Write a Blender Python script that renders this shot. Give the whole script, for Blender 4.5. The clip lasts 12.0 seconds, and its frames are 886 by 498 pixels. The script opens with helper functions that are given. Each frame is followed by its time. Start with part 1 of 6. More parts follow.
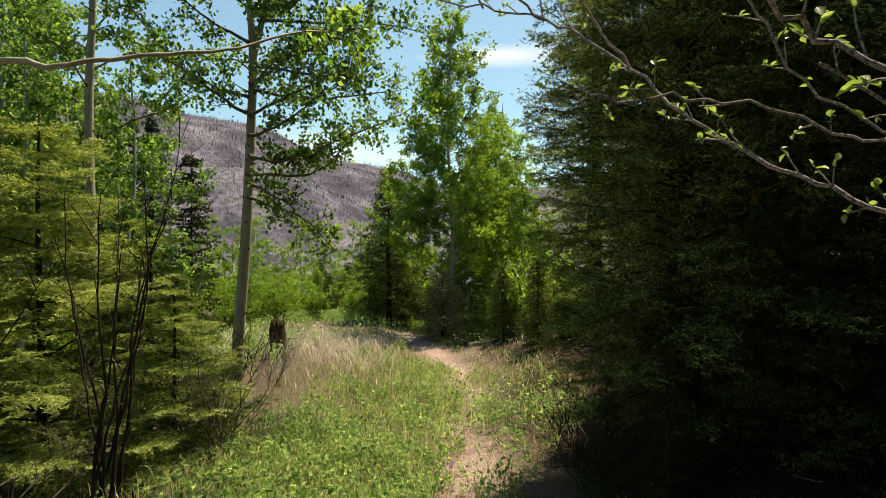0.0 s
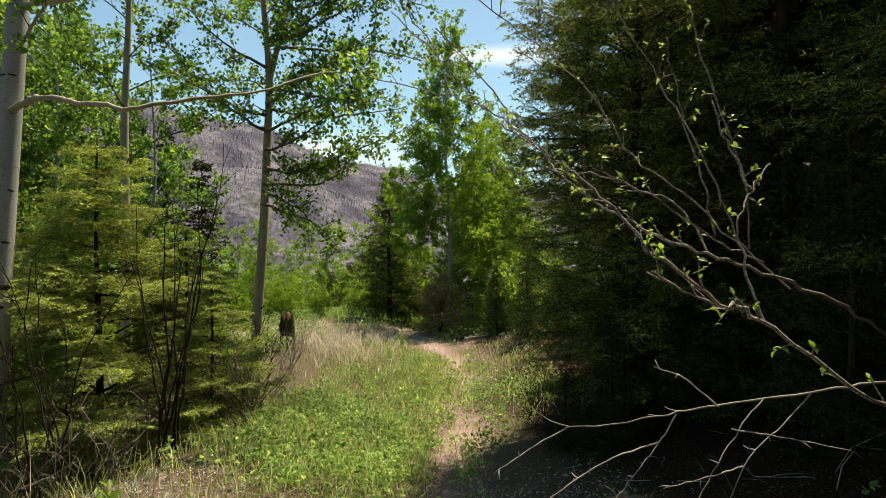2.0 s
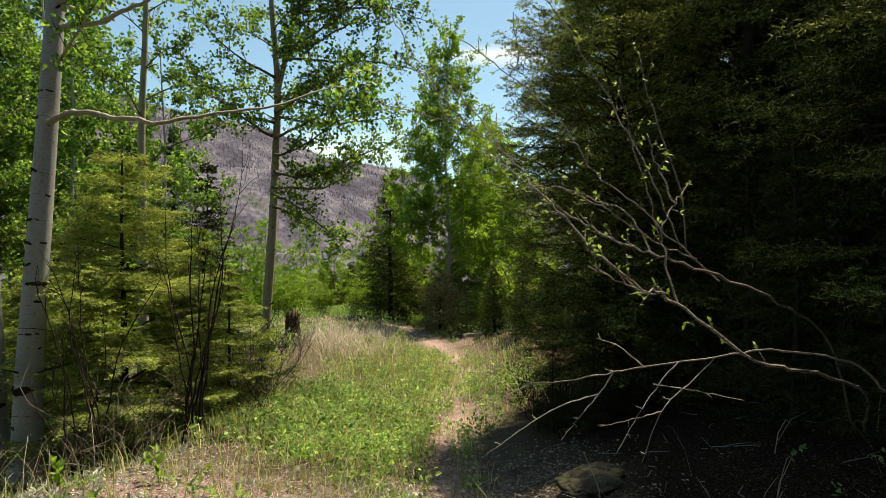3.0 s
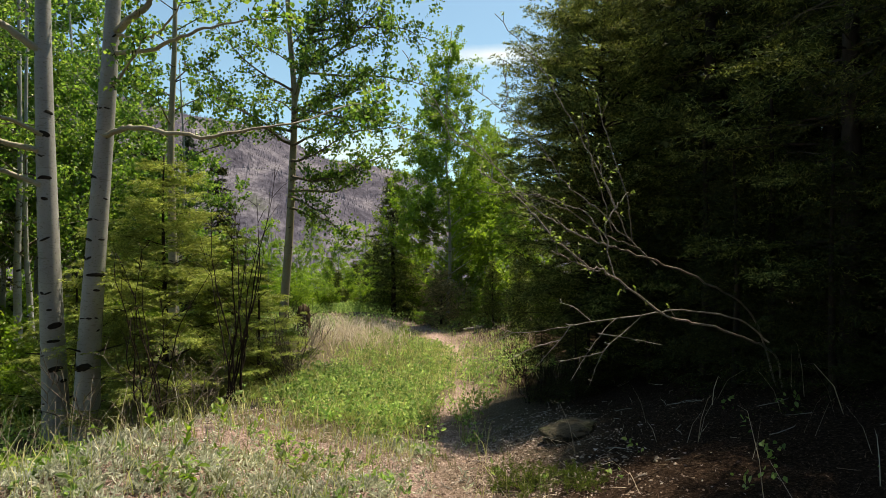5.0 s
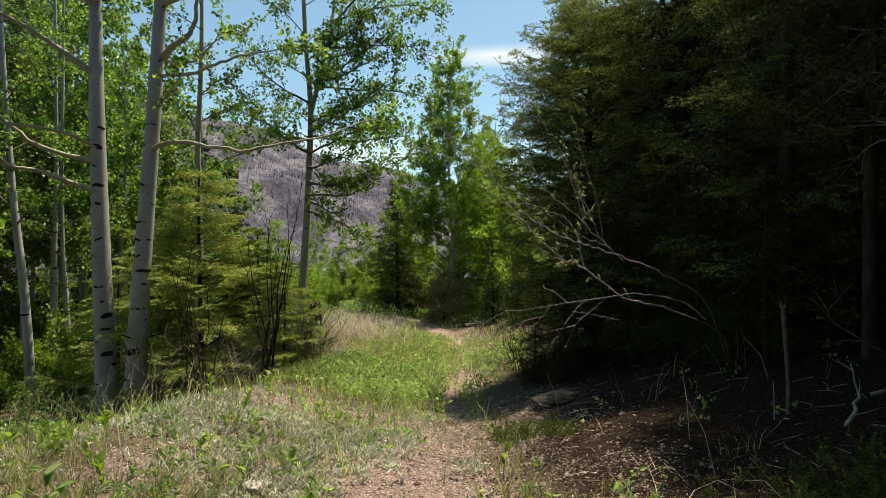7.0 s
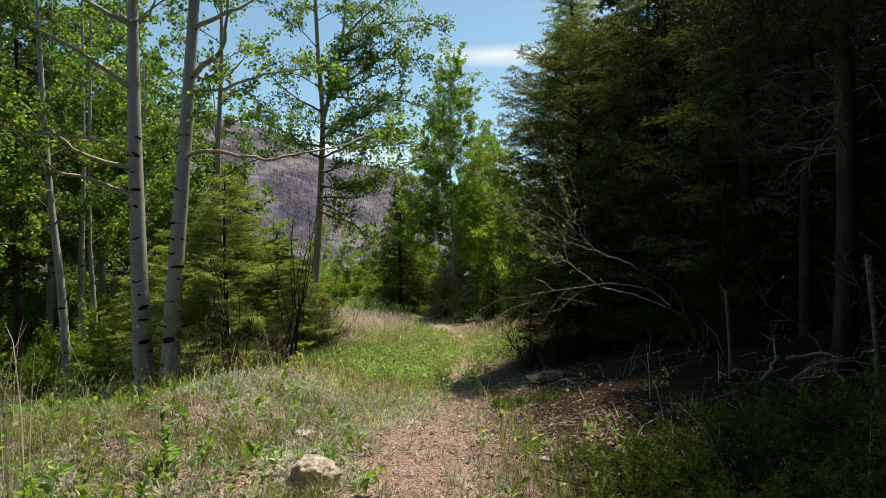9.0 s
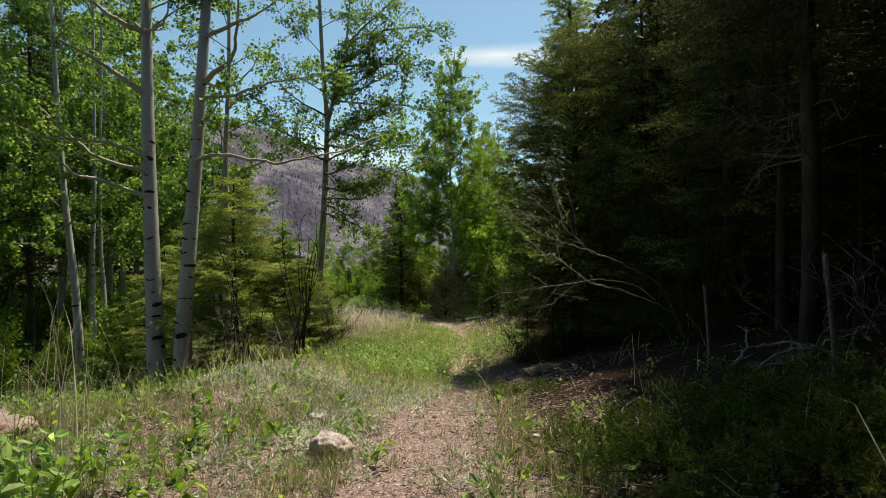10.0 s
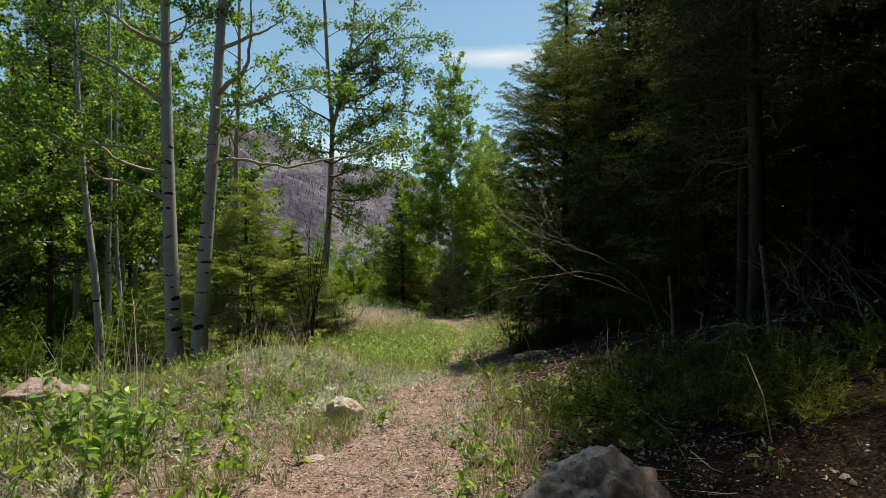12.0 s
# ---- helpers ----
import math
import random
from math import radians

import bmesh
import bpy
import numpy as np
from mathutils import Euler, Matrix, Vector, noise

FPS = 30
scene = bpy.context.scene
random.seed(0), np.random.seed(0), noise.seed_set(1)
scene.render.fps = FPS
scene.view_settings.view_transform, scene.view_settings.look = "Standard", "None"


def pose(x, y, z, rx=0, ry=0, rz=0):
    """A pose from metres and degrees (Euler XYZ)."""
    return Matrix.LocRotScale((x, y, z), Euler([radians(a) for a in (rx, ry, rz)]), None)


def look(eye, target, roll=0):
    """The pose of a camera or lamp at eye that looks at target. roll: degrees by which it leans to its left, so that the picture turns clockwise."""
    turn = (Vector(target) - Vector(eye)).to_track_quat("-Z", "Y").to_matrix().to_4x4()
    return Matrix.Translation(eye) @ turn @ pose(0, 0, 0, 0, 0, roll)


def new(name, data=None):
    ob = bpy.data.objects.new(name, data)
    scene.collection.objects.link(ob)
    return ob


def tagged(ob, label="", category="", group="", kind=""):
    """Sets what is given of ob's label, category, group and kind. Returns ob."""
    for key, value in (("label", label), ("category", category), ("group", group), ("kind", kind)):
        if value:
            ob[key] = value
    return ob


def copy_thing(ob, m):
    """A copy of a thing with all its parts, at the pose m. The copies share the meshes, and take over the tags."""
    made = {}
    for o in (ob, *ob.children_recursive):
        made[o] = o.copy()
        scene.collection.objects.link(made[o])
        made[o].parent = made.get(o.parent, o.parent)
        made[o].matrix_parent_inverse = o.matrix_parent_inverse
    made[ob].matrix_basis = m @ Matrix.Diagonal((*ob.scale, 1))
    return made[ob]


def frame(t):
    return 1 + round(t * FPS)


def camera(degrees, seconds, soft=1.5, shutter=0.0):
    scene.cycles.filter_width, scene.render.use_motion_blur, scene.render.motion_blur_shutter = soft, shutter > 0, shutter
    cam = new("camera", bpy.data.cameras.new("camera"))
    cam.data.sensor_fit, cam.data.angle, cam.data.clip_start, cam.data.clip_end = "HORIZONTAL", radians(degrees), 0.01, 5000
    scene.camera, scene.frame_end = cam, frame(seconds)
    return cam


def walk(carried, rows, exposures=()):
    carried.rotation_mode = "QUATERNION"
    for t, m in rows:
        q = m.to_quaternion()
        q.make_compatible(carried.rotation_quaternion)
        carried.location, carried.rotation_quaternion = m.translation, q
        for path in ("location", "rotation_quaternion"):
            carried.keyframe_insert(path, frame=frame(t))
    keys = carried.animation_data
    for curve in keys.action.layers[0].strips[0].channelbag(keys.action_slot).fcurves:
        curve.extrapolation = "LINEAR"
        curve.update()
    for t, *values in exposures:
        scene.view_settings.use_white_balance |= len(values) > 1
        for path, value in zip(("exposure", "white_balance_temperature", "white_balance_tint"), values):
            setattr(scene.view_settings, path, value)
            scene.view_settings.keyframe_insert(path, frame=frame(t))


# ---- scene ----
cam = camera(75.0, 12.0, soft=0.45)
PATH = [
    (0, (0.044, 5.000, 1.227), (0.047, 7.000, 1.227), 0.0),
    (0.5, (0.076, 4.781, 1.234), (0.077, 6.781, 1.235), 0.0),
    (1, (0.110, 4.538, 1.242), (0.111, 6.538, 1.241), 0.0),
    (1.5, (0.115, 4.303, 1.244), (0.116, 6.303, 1.243), 0.0),
    (2, (0.129, 4.039, 1.249), (0.130, 6.039, 1.248), 0.0),
    (2.5, (0.144, 3.800, 1.251), (0.144, 5.800, 1.250), 0.0),
    (3, (0.151, 3.538, 1.250), (0.151, 5.538, 1.248), 0.0),
    (5, (0.108, 2.666, 1.199), (0.109, 4.666, 1.199), 0.0),
    (5.5, (0.091, 2.447, 1.193), (0.091, 4.447, 1.193), 0.0),
    (6, (0.078, 2.225, 1.186), (0.076, 4.225, 1.187), 0.0),
    (6.5, (0.064, 2.003, 1.180), (0.062, 4.003, 1.181), 0.0),
    (7, (0.048, 1.786, 1.182), (0.046, 3.786, 1.183), 0.0),
    (9, (-0.022, 0.987, 1.166), (-0.022, 2.987, 1.165), 0.0),
    (9.5, (-0.032, 0.821, 1.159), (-0.032, 2.821, 1.159), 0.0),
    (10, (-0.034, 0.628, 1.150), (-0.034, 2.628, 1.151), 0.0),
    (10.5, (-0.018, 0.471, 1.138), (-0.019, 2.471, 1.140), 0.0),
    (11, (-0.010, 0.321, 1.127), (-0.012, 2.321, 1.129), 0.0),
    (11.5, (0.004, 0.171, 1.116), (0.003, 2.171, 1.119), 0.0),
    (12, (0.000, 0.000, 1.100), (-0.003, 2.000, 1.104), 0.0),
]
walk(cam, [(t, look(eye, target, roll)) for t, eye, target, roll in PATH], exposures=[(0.0, 0.66, 9200, 8.0), (5.5, 0.58, 8700, 9.0), (9.0, 0.42, 8300, 8.0), (12.0, 0.28, 8200, 8.0)])

# ---- world, sun, exposure ----
SUN_TURN, SUN_HEIGHT = radians(36.0), radians(66.0)
world = bpy.data.worlds.new("sky")
scene.world = world
world.use_nodes = True
wt = world.node_tree
wt.nodes.clear()


def link(tree, a, b):
    tree.links.new(a, b)


sky = wt.nodes.new("ShaderNodeTexSky")
sky.sky_type, sky.sun_disc = "NISHITA", False
sky.sun_elevation, sky.sun_rotation = SUN_HEIGHT, SUN_TURN
sky.altitude, sky.air_density, sky.dust_density, sky.ozone_density = 300.0, 1.0, 1.1, 3.0
back = wt.nodes.new("ShaderNodeBackground")
back.inputs["Strength"].default_value = 0.118
wout = wt.nodes.new("ShaderNodeOutputWorld")
# a thin streaky cloud low in the sky, and a bright bank over the ridge
wco = wt.nodes.new("ShaderNodeTexCoord")
wmap = wt.nodes.new("ShaderNodeMapping")
wmap.inputs["Scale"].default_value = (3.0, 3.0, 14.0)
link(wt, wco.outputs["Generated"], wmap.inputs["Vector"])
wno = wt.nodes.new("ShaderNodeTexNoise")
wno.inputs["Scale"].default_value, wno.inputs["Detail"].default_value = 1.6, 6.0
wno.inputs["Roughness"].default_value = 0.55
link(wt, wmap.outputs["Vector"], wno.inputs["Vector"])


def cloud(direction, size, edge, most=0.6):
    """A soft oval round a direction, as a mask."""
    sub = wt.nodes.new("ShaderNodeVectorMath")
    sub.operation = "SUBTRACT"
    link(wt, wco.outputs["Generated"], sub.inputs[0])
    sub.inputs[1].default_value = Vector(direction).normalized()
    div = wt.nodes.new("ShaderNodeVectorMath")
    div.operation = "DIVIDE"
    link(wt, sub.outputs[0], div.inputs[0])
    div.inputs[1].default_value = size
    ln = wt.nodes.new("ShaderNodeVectorMath")
    ln.operation = "LENGTH"
    link(wt, div.outputs[0], ln.inputs[0])
    add = wt.nodes.new("ShaderNodeMath")
    add.operation = "MULTIPLY_ADD"
    link(wt, wno.outputs["Fac"], add.inputs[0])
    add.inputs[1].default_value = -1.7
    link(wt, ln.outputs["Value"], add.inputs[2])
    ramp = wt.nodes.new("ShaderNodeMapRange")
    ramp.inputs["From Min"].default_value, ramp.inputs["From Max"].default_value = 0.2, -edge
    ramp.inputs["To Min"].default_value, ramp.inputs["To Max"].default_value = 0.0, most
    link(wt, add.outputs[0], ramp.inputs["Value"])
    return ramp.outputs["Result"]


def screen_on(colour, mask):
    mix = wt.nodes.new("ShaderNodeMix")
    mix.data_type = "RGBA"
    link(wt, mask, mix.inputs["Factor"])
    link(wt, colour, mix.inputs["A"])
    mix.inputs["B"].default_value = (7.6, 8.0, 8.4, 1.0)
    return mix.outputs["Result"]


hue = wt.nodes.new("ShaderNodeMix")
hue.data_type, hue.blend_type = "RGBA", "MULTIPLY"
hue.inputs["Factor"].default_value = 1.0
hue.inputs["B"].default_value = (0.80, 1.07, 1.13, 1.0)
link(wt, sky.outputs["Color"], hue.inputs["A"])
tinted = screen_on(hue.outputs["Result"], cloud((0.09, 1.0, 0.337), (0.13, 0.5, 0.017), 0.8))
tinted = screen_on(tinted, cloud((-0.22, 1.0, 0.17), (0.2, 0.5, 0.035), 0.9, 0.4))
link(wt, tinted, back.inputs["Color"])
link(wt, back.outputs[0], wout.inputs["Surface"])

sun_data = bpy.data.lights.new("sun", "SUN")
sun_data.energy, sun_data.angle, sun_data.color = 5.0, radians(0.53), (1.0, 0.955, 0.88)
sun = new("sun", sun_data)
sun_way = Vector((math.sin(SUN_TURN) * math.cos(SUN_HEIGHT), math.cos(SUN_TURN) * math.cos(SUN_HEIGHT), math.sin(SUN_HEIGHT)))
sun.matrix_world = look(sun_way * 60.0, (0, 0, 0))

rng = np.random.default_rng(11)


# ---- materials ----
def shader(name):
    m = bpy.data.materials.new(name)
    m.use_nodes = True
    t = m.node_tree
    return m, t, t.nodes["Principled BSDF"], t.nodes["Material Output"]


def node(t, kind, **values):
    n = t.nodes.new(kind)
    for key, value in values.items():
        n.inputs[key.replace("_", " ")].default_value = value
    return n


def ramp(t, source, stops):
    r = t.nodes.new("ShaderNodeValToRGB")
    e = r.color_ramp.elements
    while len(e) < len(stops):
        e.new(0.5)
    for el, (at, c) in zip(e, stops):
        el.position, el.color = at, (*c, 1.0)
    link(t, source, r.inputs["Fac"])
    return r.outputs["Color"]


def noise_of(t, scale, detail=4.0, stretch=(1, 1, 1), rough=0.6):
    co = t.nodes.new("ShaderNodeTexCoord")
    mp = t.nodes.new("ShaderNodeMapping")
    mp.inputs["Scale"].default_value = stretch
    link(t, co.outputs["Object"], mp.inputs["Vector"])
    n = node(t, "ShaderNodeTexNoise", Scale=scale, Detail=detail, Roughness=rough)
    link(t, mp.outputs["Vector"], n.inputs["Vector"])
    return n.outputs["Fac"]


def mixed(t, a, b, fac, mode="MIX"):
    m = t.nodes.new("ShaderNodeMix")
    m.data_type, m.blend_type = "RGBA", mode
    for value, key in ((fac, "Factor"), (a, "A"), (b, "B")):
        slot = m.inputs[key]
        if isinstance(value, (int, float)):
            slot.default_value = value
        elif isinstance(value, tuple):
            slot.default_value = (*value, 1.0)
        else:
            link(t, value, slot)
    return m.outputs["Result"]


def bumped(t, bsdf, height, strength, distance=0.01):
    b = node(t, "ShaderNodeBump", Strength=strength, Distance=distance)
    link(t, height, b.inputs["Height"])
    link(t, b.outputs["Normal"], bsdf.inputs["Normal"])


def foliage(name, stops, through_light, mix=0.45, rough=0.5, patch=0.35, single=False, gloss=0.3, grain=1.3):
    """Leaves or needles: a colour for each leaf, patches of lighter and darker growth, and light that shines through."""
    m, t, bsdf, out = shader(name)
    if single:
        rnd = t.nodes.new("ShaderNodeObjectInfo").outputs["Random"]
    else:
        rnd = t.nodes.new("ShaderNodeNewGeometry").outputs["Random Per Island"]
    base = ramp(t, rnd, stops)
    big = ramp(t, noise_of(t, grain, 3.0), [(0.3, (1 - patch,) * 3), (0.7, (1 + patch,) * 3)])
    base = mixed(t, base, big, 1.0, "MULTIPLY")
    link(t, base, bsdf.inputs["Base Color"])
    bsdf.inputs["Roughness"].default_value = rough
    bsdf.inputs["Specular IOR Level"].default_value = gloss
    tr = t.nodes.new("ShaderNodeBsdfTranslucent")
    link(t, mixed(t, base, through_light, 1.0, "MULTIPLY"), tr.inputs["Color"])
    ms = t.nodes.new("ShaderNodeMixShader")
    ms.inputs["Fac"].default_value = mix
    link(t, bsdf.outputs[0], ms.inputs[1])
    link(t, tr.outputs[0], ms.inputs[2])
    link(t, ms.outputs[0], out.inputs["Surface"])
    return m


def bark_of(name, dark, light, scale, stretch, bump=0.6):
    m, t, bsdf, out = shader(name)
    n = noise_of(t, scale, 6.0, stretch)
    c = ramp(t, n, [(0.32, dark), (0.68, light)])
    c = mixed(t, c, ramp(t, noise_of(t, 2.5, 3.0), [(0.35, (0.7, 0.7, 0.7)), (0.65, (1.15, 1.12, 1.1))]), 1.0, "MULTIPLY")
    link(t, c, bsdf.inputs["Base Color"])
    bsdf.inputs["Roughness"].default_value = 0.88
    bsdf.inputs["Specular IOR Level"].default_value = 0.12
    bumped(t, bsdf, n, bump)
    return m


def aspen_bark(name, tone):
    m, t, bsdf, out = shader(name)
    big = noise_of(t, 1.6, 4.0, (1, 1, 0.8))
    c = ramp(t, big, [(0.3, (0.44, 0.42, 0.35)), (0.55, (0.60, 0.57, 0.49)), (0.75, (0.70, 0.66, 0.57))])
    c = mixed(t, c, tone, 1.0, "MULTIPLY")
    rings = noise_of(t, 9.0, 4.0, (0.7, 0.7, 7.0))
    c = mixed(t, c, (0.17, 0.16, 0.14), ramp(t, rings, [(0.60, (0, 0, 0)), (0.72, (0.75, 0.75, 0.75))]))
    specks = noise_of(t, 42.0, 2.0, (1, 1, 1.6))
    c = mixed(t, c, (0.14, 0.13, 0.11), ramp(t, specks, [(0.58, (0, 0, 0)), (0.68, (0.65, 0.65, 0.65))]))
    link(t, c, bsdf.inputs["Base Color"])
    bsdf.inputs["Roughness"].default_value = 0.7
    bumped(t, bsdf, rings, 0.25)
    return m


def soil():
    """Pinkish grit on the path, brown needle litter and grey thatch elsewhere, after the 'bare' attribute of the sheet."""
    m, t, bsdf, out = shader("soil")
    at = t.nodes.new("ShaderNodeAttribute")
    at.attribute_name = "bare"
    grit = noise_of(t, 60.0, 9.0, (1, 1, 1), 0.8)
    lump = noise_of(t, 6.0, 7.0, (1, 1, 1), 0.7)
    path = ramp(t, grit, [(0.36, (0.05, 0.032, 0.026)), (0.45, (0.22, 0.155, 0.135)), (0.53, (0.43, 0.303, 0.296)), (0.63, (0.76, 0.62, 0.615))])
    litter = ramp(t, grit, [(0.36, (0.018, 0.014, 0.011)), (0.48, (0.085, 0.065, 0.048)), (0.56, (0.17, 0.125, 0.105)), (0.66, (0.47, 0.38, 0.34))])
    litter = mixed(t, litter, ramp(t, lump, [(0.35, (0.035, 0.038, 0.018)), (0.65, (0.14, 0.12, 0.08))]), 0.45)
    edge = mixed(t, at.outputs["Color"], ramp(t, lump, [(0.35, (0, 0, 0)), (0.62, (1, 1, 1))]), 0.5, "OVERLAY")
    c = mixed(t, litter, path, edge)
    # dark needle duff, with the shade of the forest floor put into its colour
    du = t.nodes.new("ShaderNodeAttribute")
    du.attribute_name = "duff_shade"
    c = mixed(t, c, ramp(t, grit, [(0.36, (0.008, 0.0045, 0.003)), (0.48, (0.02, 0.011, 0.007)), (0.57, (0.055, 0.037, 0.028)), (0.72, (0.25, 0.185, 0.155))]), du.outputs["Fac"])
    link(t, c, bsdf.inputs["Base Color"])
    bsdf.inputs["Roughness"].default_value = 0.95
    bsdf.inputs["Specular IOR Level"].default_value = 0.06
    h = mixed(t, grit, lump, 0.5)
    bumped(t, bsdf, h, 1.0, 0.035)
    # far away the sheet is a burnt mountainside: grey scree, purple-grey dead timber, thin green
    gx = t.nodes.new("ShaderNodeAttribute")
    gx.attribute_name = "far"
    slope = noise_of(t, 0.035, 8.0, (1, 1, 1.0), 0.65)
    fine = noise_of(t, 0.5, 6.0, (1, 1, 0.25), 0.7)
    hill = ramp(t, slope, [(0.32, (0.042, 0.041, 0.056)), (0.48, (0.085, 0.082, 0.106)), (0.6, (0.165, 0.158, 0.182)), (0.72, (0.07, 0.084, 0.058))])
    hill = mixed(t, hill, ramp(t, fine, [(0.35, (0.45, 0.43, 0.47)), (0.65, (1.45, 1.4, 1.42))]), 1.0, "MULTIPLY")
    c2 = mixed(t, c, hill, gx.outputs["Fac"])
    link(t, c2, bsdf.inputs["Base Color"])
    return m


def rock_of(name, low, high, stain):
    m, t, bsdf, out = shader(name)
    n = noise_of(t, 14.0, 10.0, (1, 1, 1), 0.75)
    c = ramp(t, n, [(0.38, low), (0.6, high)])
    c = mixed(t, c, stain, ramp(t, noise_of(t, 4.5, 4.0), [(0.52, (0, 0, 0)), (0.66, (0.8, 0.8, 0.8))]))
    c = mixed(t, c, (0.04, 0.038, 0.035), ramp(t, noise_of(t, 30.0, 3.0), [(0.62, (0, 0, 0)), (0.7, (0.8, 0.8, 0.8))]))
    link(t, c, bsdf.inputs["Base Color"])
    bsdf.inputs["Roughness"].default_value = 0.9
    bsdf.inputs["Specular IOR Level"].default_value = 0.2
    bumped(t, bsdf, n, 1.0, 0.03)
    return m


ASPEN_BARK = aspen_bark("aspen bark", (0.58, 0.63, 0.75))
OLIVE_BARK = aspen_bark("olive aspen bark", (0.60, 0.58, 0.50))
SCAR = bark_of("aspen scar", (0.012, 0.011, 0.01), (0.05, 0.045, 0.04), 40, (1, 1, 1))
CONIFER_BARK = bark_of("conifer bark", (0.016, 0.013, 0.011), (0.075, 0.06, 0.05), 14, (1, 1, 0.25), 0.9)
DEAD_WOOD = bark_of("weathered dead wood", (0.14, 0.132, 0.124), (0.42, 0.405, 0.385), 22, (1, 1, 0.3))
BRUSH = bark_of("dark dead brush", (0.05, 0.042, 0.036), (0.20, 0.175, 0.155), 22, (1, 1, 0.3))
BURNT = bark_of("burnt timber", (0.05, 0.05, 0.066), (0.24, 0.23, 0.275), 0.3, (1, 1, 0.3), 0.0)
TWIG = bark_of("twig bark", (0.012, 0.009, 0.007), (0.05, 0.036, 0.028), 25, (1, 1, 0.4))
CHERRY_BARK = bark_of("cherry bark", (0.045, 0.04, 0.037), (0.44, 0.42, 0.395), 150, (1, 1, 1.0))
LIMB_BARK = bark_of("dull limb bark", (0.06, 0.052, 0.044), (0.26, 0.235, 0.205), 30, (1, 1, 1))
STUMP_WOOD = bark_of("charred stump", (0.02, 0.017, 0.013), (0.14, 0.10, 0.06), 12, (1, 1, 0.3), 1.0)
ASPEN_LEAF = foliage("aspen leaf", [(0.0, (0.0368, 0.0871, 0.0205)), (0.5, (0.0799, 0.149, 0.0338)), (1.0, (0.184, 0.251, 0.0666))], (2.25, 2.4, 1.4), 0.5, 0.38)
BRIGHT_LEAF = foliage("young leaf", [(0.0, (0.0737, 0.132, 0.0216)), (0.5, (0.123, 0.202, 0.0335)), (1.0, (0.192, 0.275, 0.0491))], (2.25, 2.35, 1.3), 0.5, 0.4)
CATKIN = foliage("dry catkin", [(0.0, (0.10, 0.035, 0.025)), (1.0, (0.24, 0.10, 0.06))], (1.4, 1.2, 1.0), 0.25)
FIR_NEEDLE = foliage("fir needles", [(0.0, (0.12, 0.17, 0.055)), (0.6, (0.25, 0.31, 0.11)), (1.0, (0.44, 0.48, 0.21))], (1.9, 1.9, 1.0), 0.32, gloss=0.08, grain=3.5, patch=0.45)
# one needle in three tones; shade of the stand is in the darker two
MID_NEEDLE = foliage("olive-shaded dark needles", [(0.0, (0.0308, 0.0476, 0.0154)), (0.6, (0.0896, 0.119, 0.0378)), (1.0, (0.336, 0.378, 0.14))], (1.7, 1.7, 1.0), 0.18, gloss=0.05, grain=3.5, patch=0.5)
SHADED_NEEDLE = foliage("shaded dark needles", [(0.0, (0.0192, 0.0288, 0.0128)), (0.6, (0.0416, 0.0544, 0.0208)), (1.0, (0.12, 0.125, 0.0448))], (1.4, 1.4, 1.0), 0.1, gloss=0.05)
OLIVE_NEEDLE = foliage("olive needles", [(0.0, (0.0405, 0.0607, 0.0189)), (0.6, (0.115, 0.155, 0.0486)), (1.0, (0.405, 0.459, 0.176))], (1.8, 1.8, 1.0), 0.2, gloss=0.05, grain=3.5, patch=0.5)
BLUE_NEEDLE = foliage("blue spruce needles", [(0.0, (0.03, 0.055, 0.035)), (1.0, (0.08, 0.12, 0.085))], (1.4, 1.4, 1.2), 0.25, gloss=0.08)
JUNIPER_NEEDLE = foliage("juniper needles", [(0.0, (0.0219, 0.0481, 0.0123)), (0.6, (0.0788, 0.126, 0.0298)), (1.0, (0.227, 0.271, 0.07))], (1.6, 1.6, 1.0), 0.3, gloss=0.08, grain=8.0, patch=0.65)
# a fleck of sun on juniper tips, put into a yellower needle colour
SUN_YELLOW_NEEDLE = foliage("sun-tinted yellow-green needles", [(0.0, (0.072, 0.092, 0.0224)), (0.5, (0.16, 0.172, 0.04)), (1.0, (0.32, 0.312, 0.072))], (1.5, 1.5, 1.0), 0.3, gloss=0.08)
BROWN_NEEDLE = foliage("dead brown needles", [(0.0, (0.115, 0.128, 0.0561)), (0.6, (0.281, 0.255, 0.128)), (1.0, (0.561, 0.445, 0.255))], (1.2, 1.2, 1.0), 0.2, gloss=0.08)
GRASS = foliage("grass", [(0.0, (0.0924, 0.134, 0.0378)), (0.55, (0.16, 0.197, 0.0714)), (0.8, (0.319, 0.302, 0.185)), (1.0, (0.588, 0.521, 0.428))], (1.9, 1.85, 1.2), 0.3, grain=4.0, patch=0.4)
MEADOW = foliage("meadow grass", [(0.0, (0.14, 0.175, 0.07)), (0.5, (0.27, 0.32, 0.12)), (0.8, (0.42, 0.41, 0.24)), (1.0, (0.64, 0.57, 0.48))], (1.9, 2.0, 1.2), 0.36, grain=2.2, patch=0.45)
DRY = foliage("dry grass", [(0.0, (0.383, 0.312, 0.252)), (0.5, (0.584, 0.514, 0.433)), (1.0, (0.746, 0.696, 0.605))], (1.35, 1.3, 1.25), 0.35, grain=2.5, patch=0.4)
FORB = foliage("forb leaf", [(0.0, (0.0726, 0.141, 0.0506)), (0.6, (0.165, 0.272, 0.0946)), (1.0, (0.33, 0.413, 0.187))], (2.4, 2.4, 1.7), 0.44, 0.5, grain=2.6, patch=0.5, gloss=0.15)
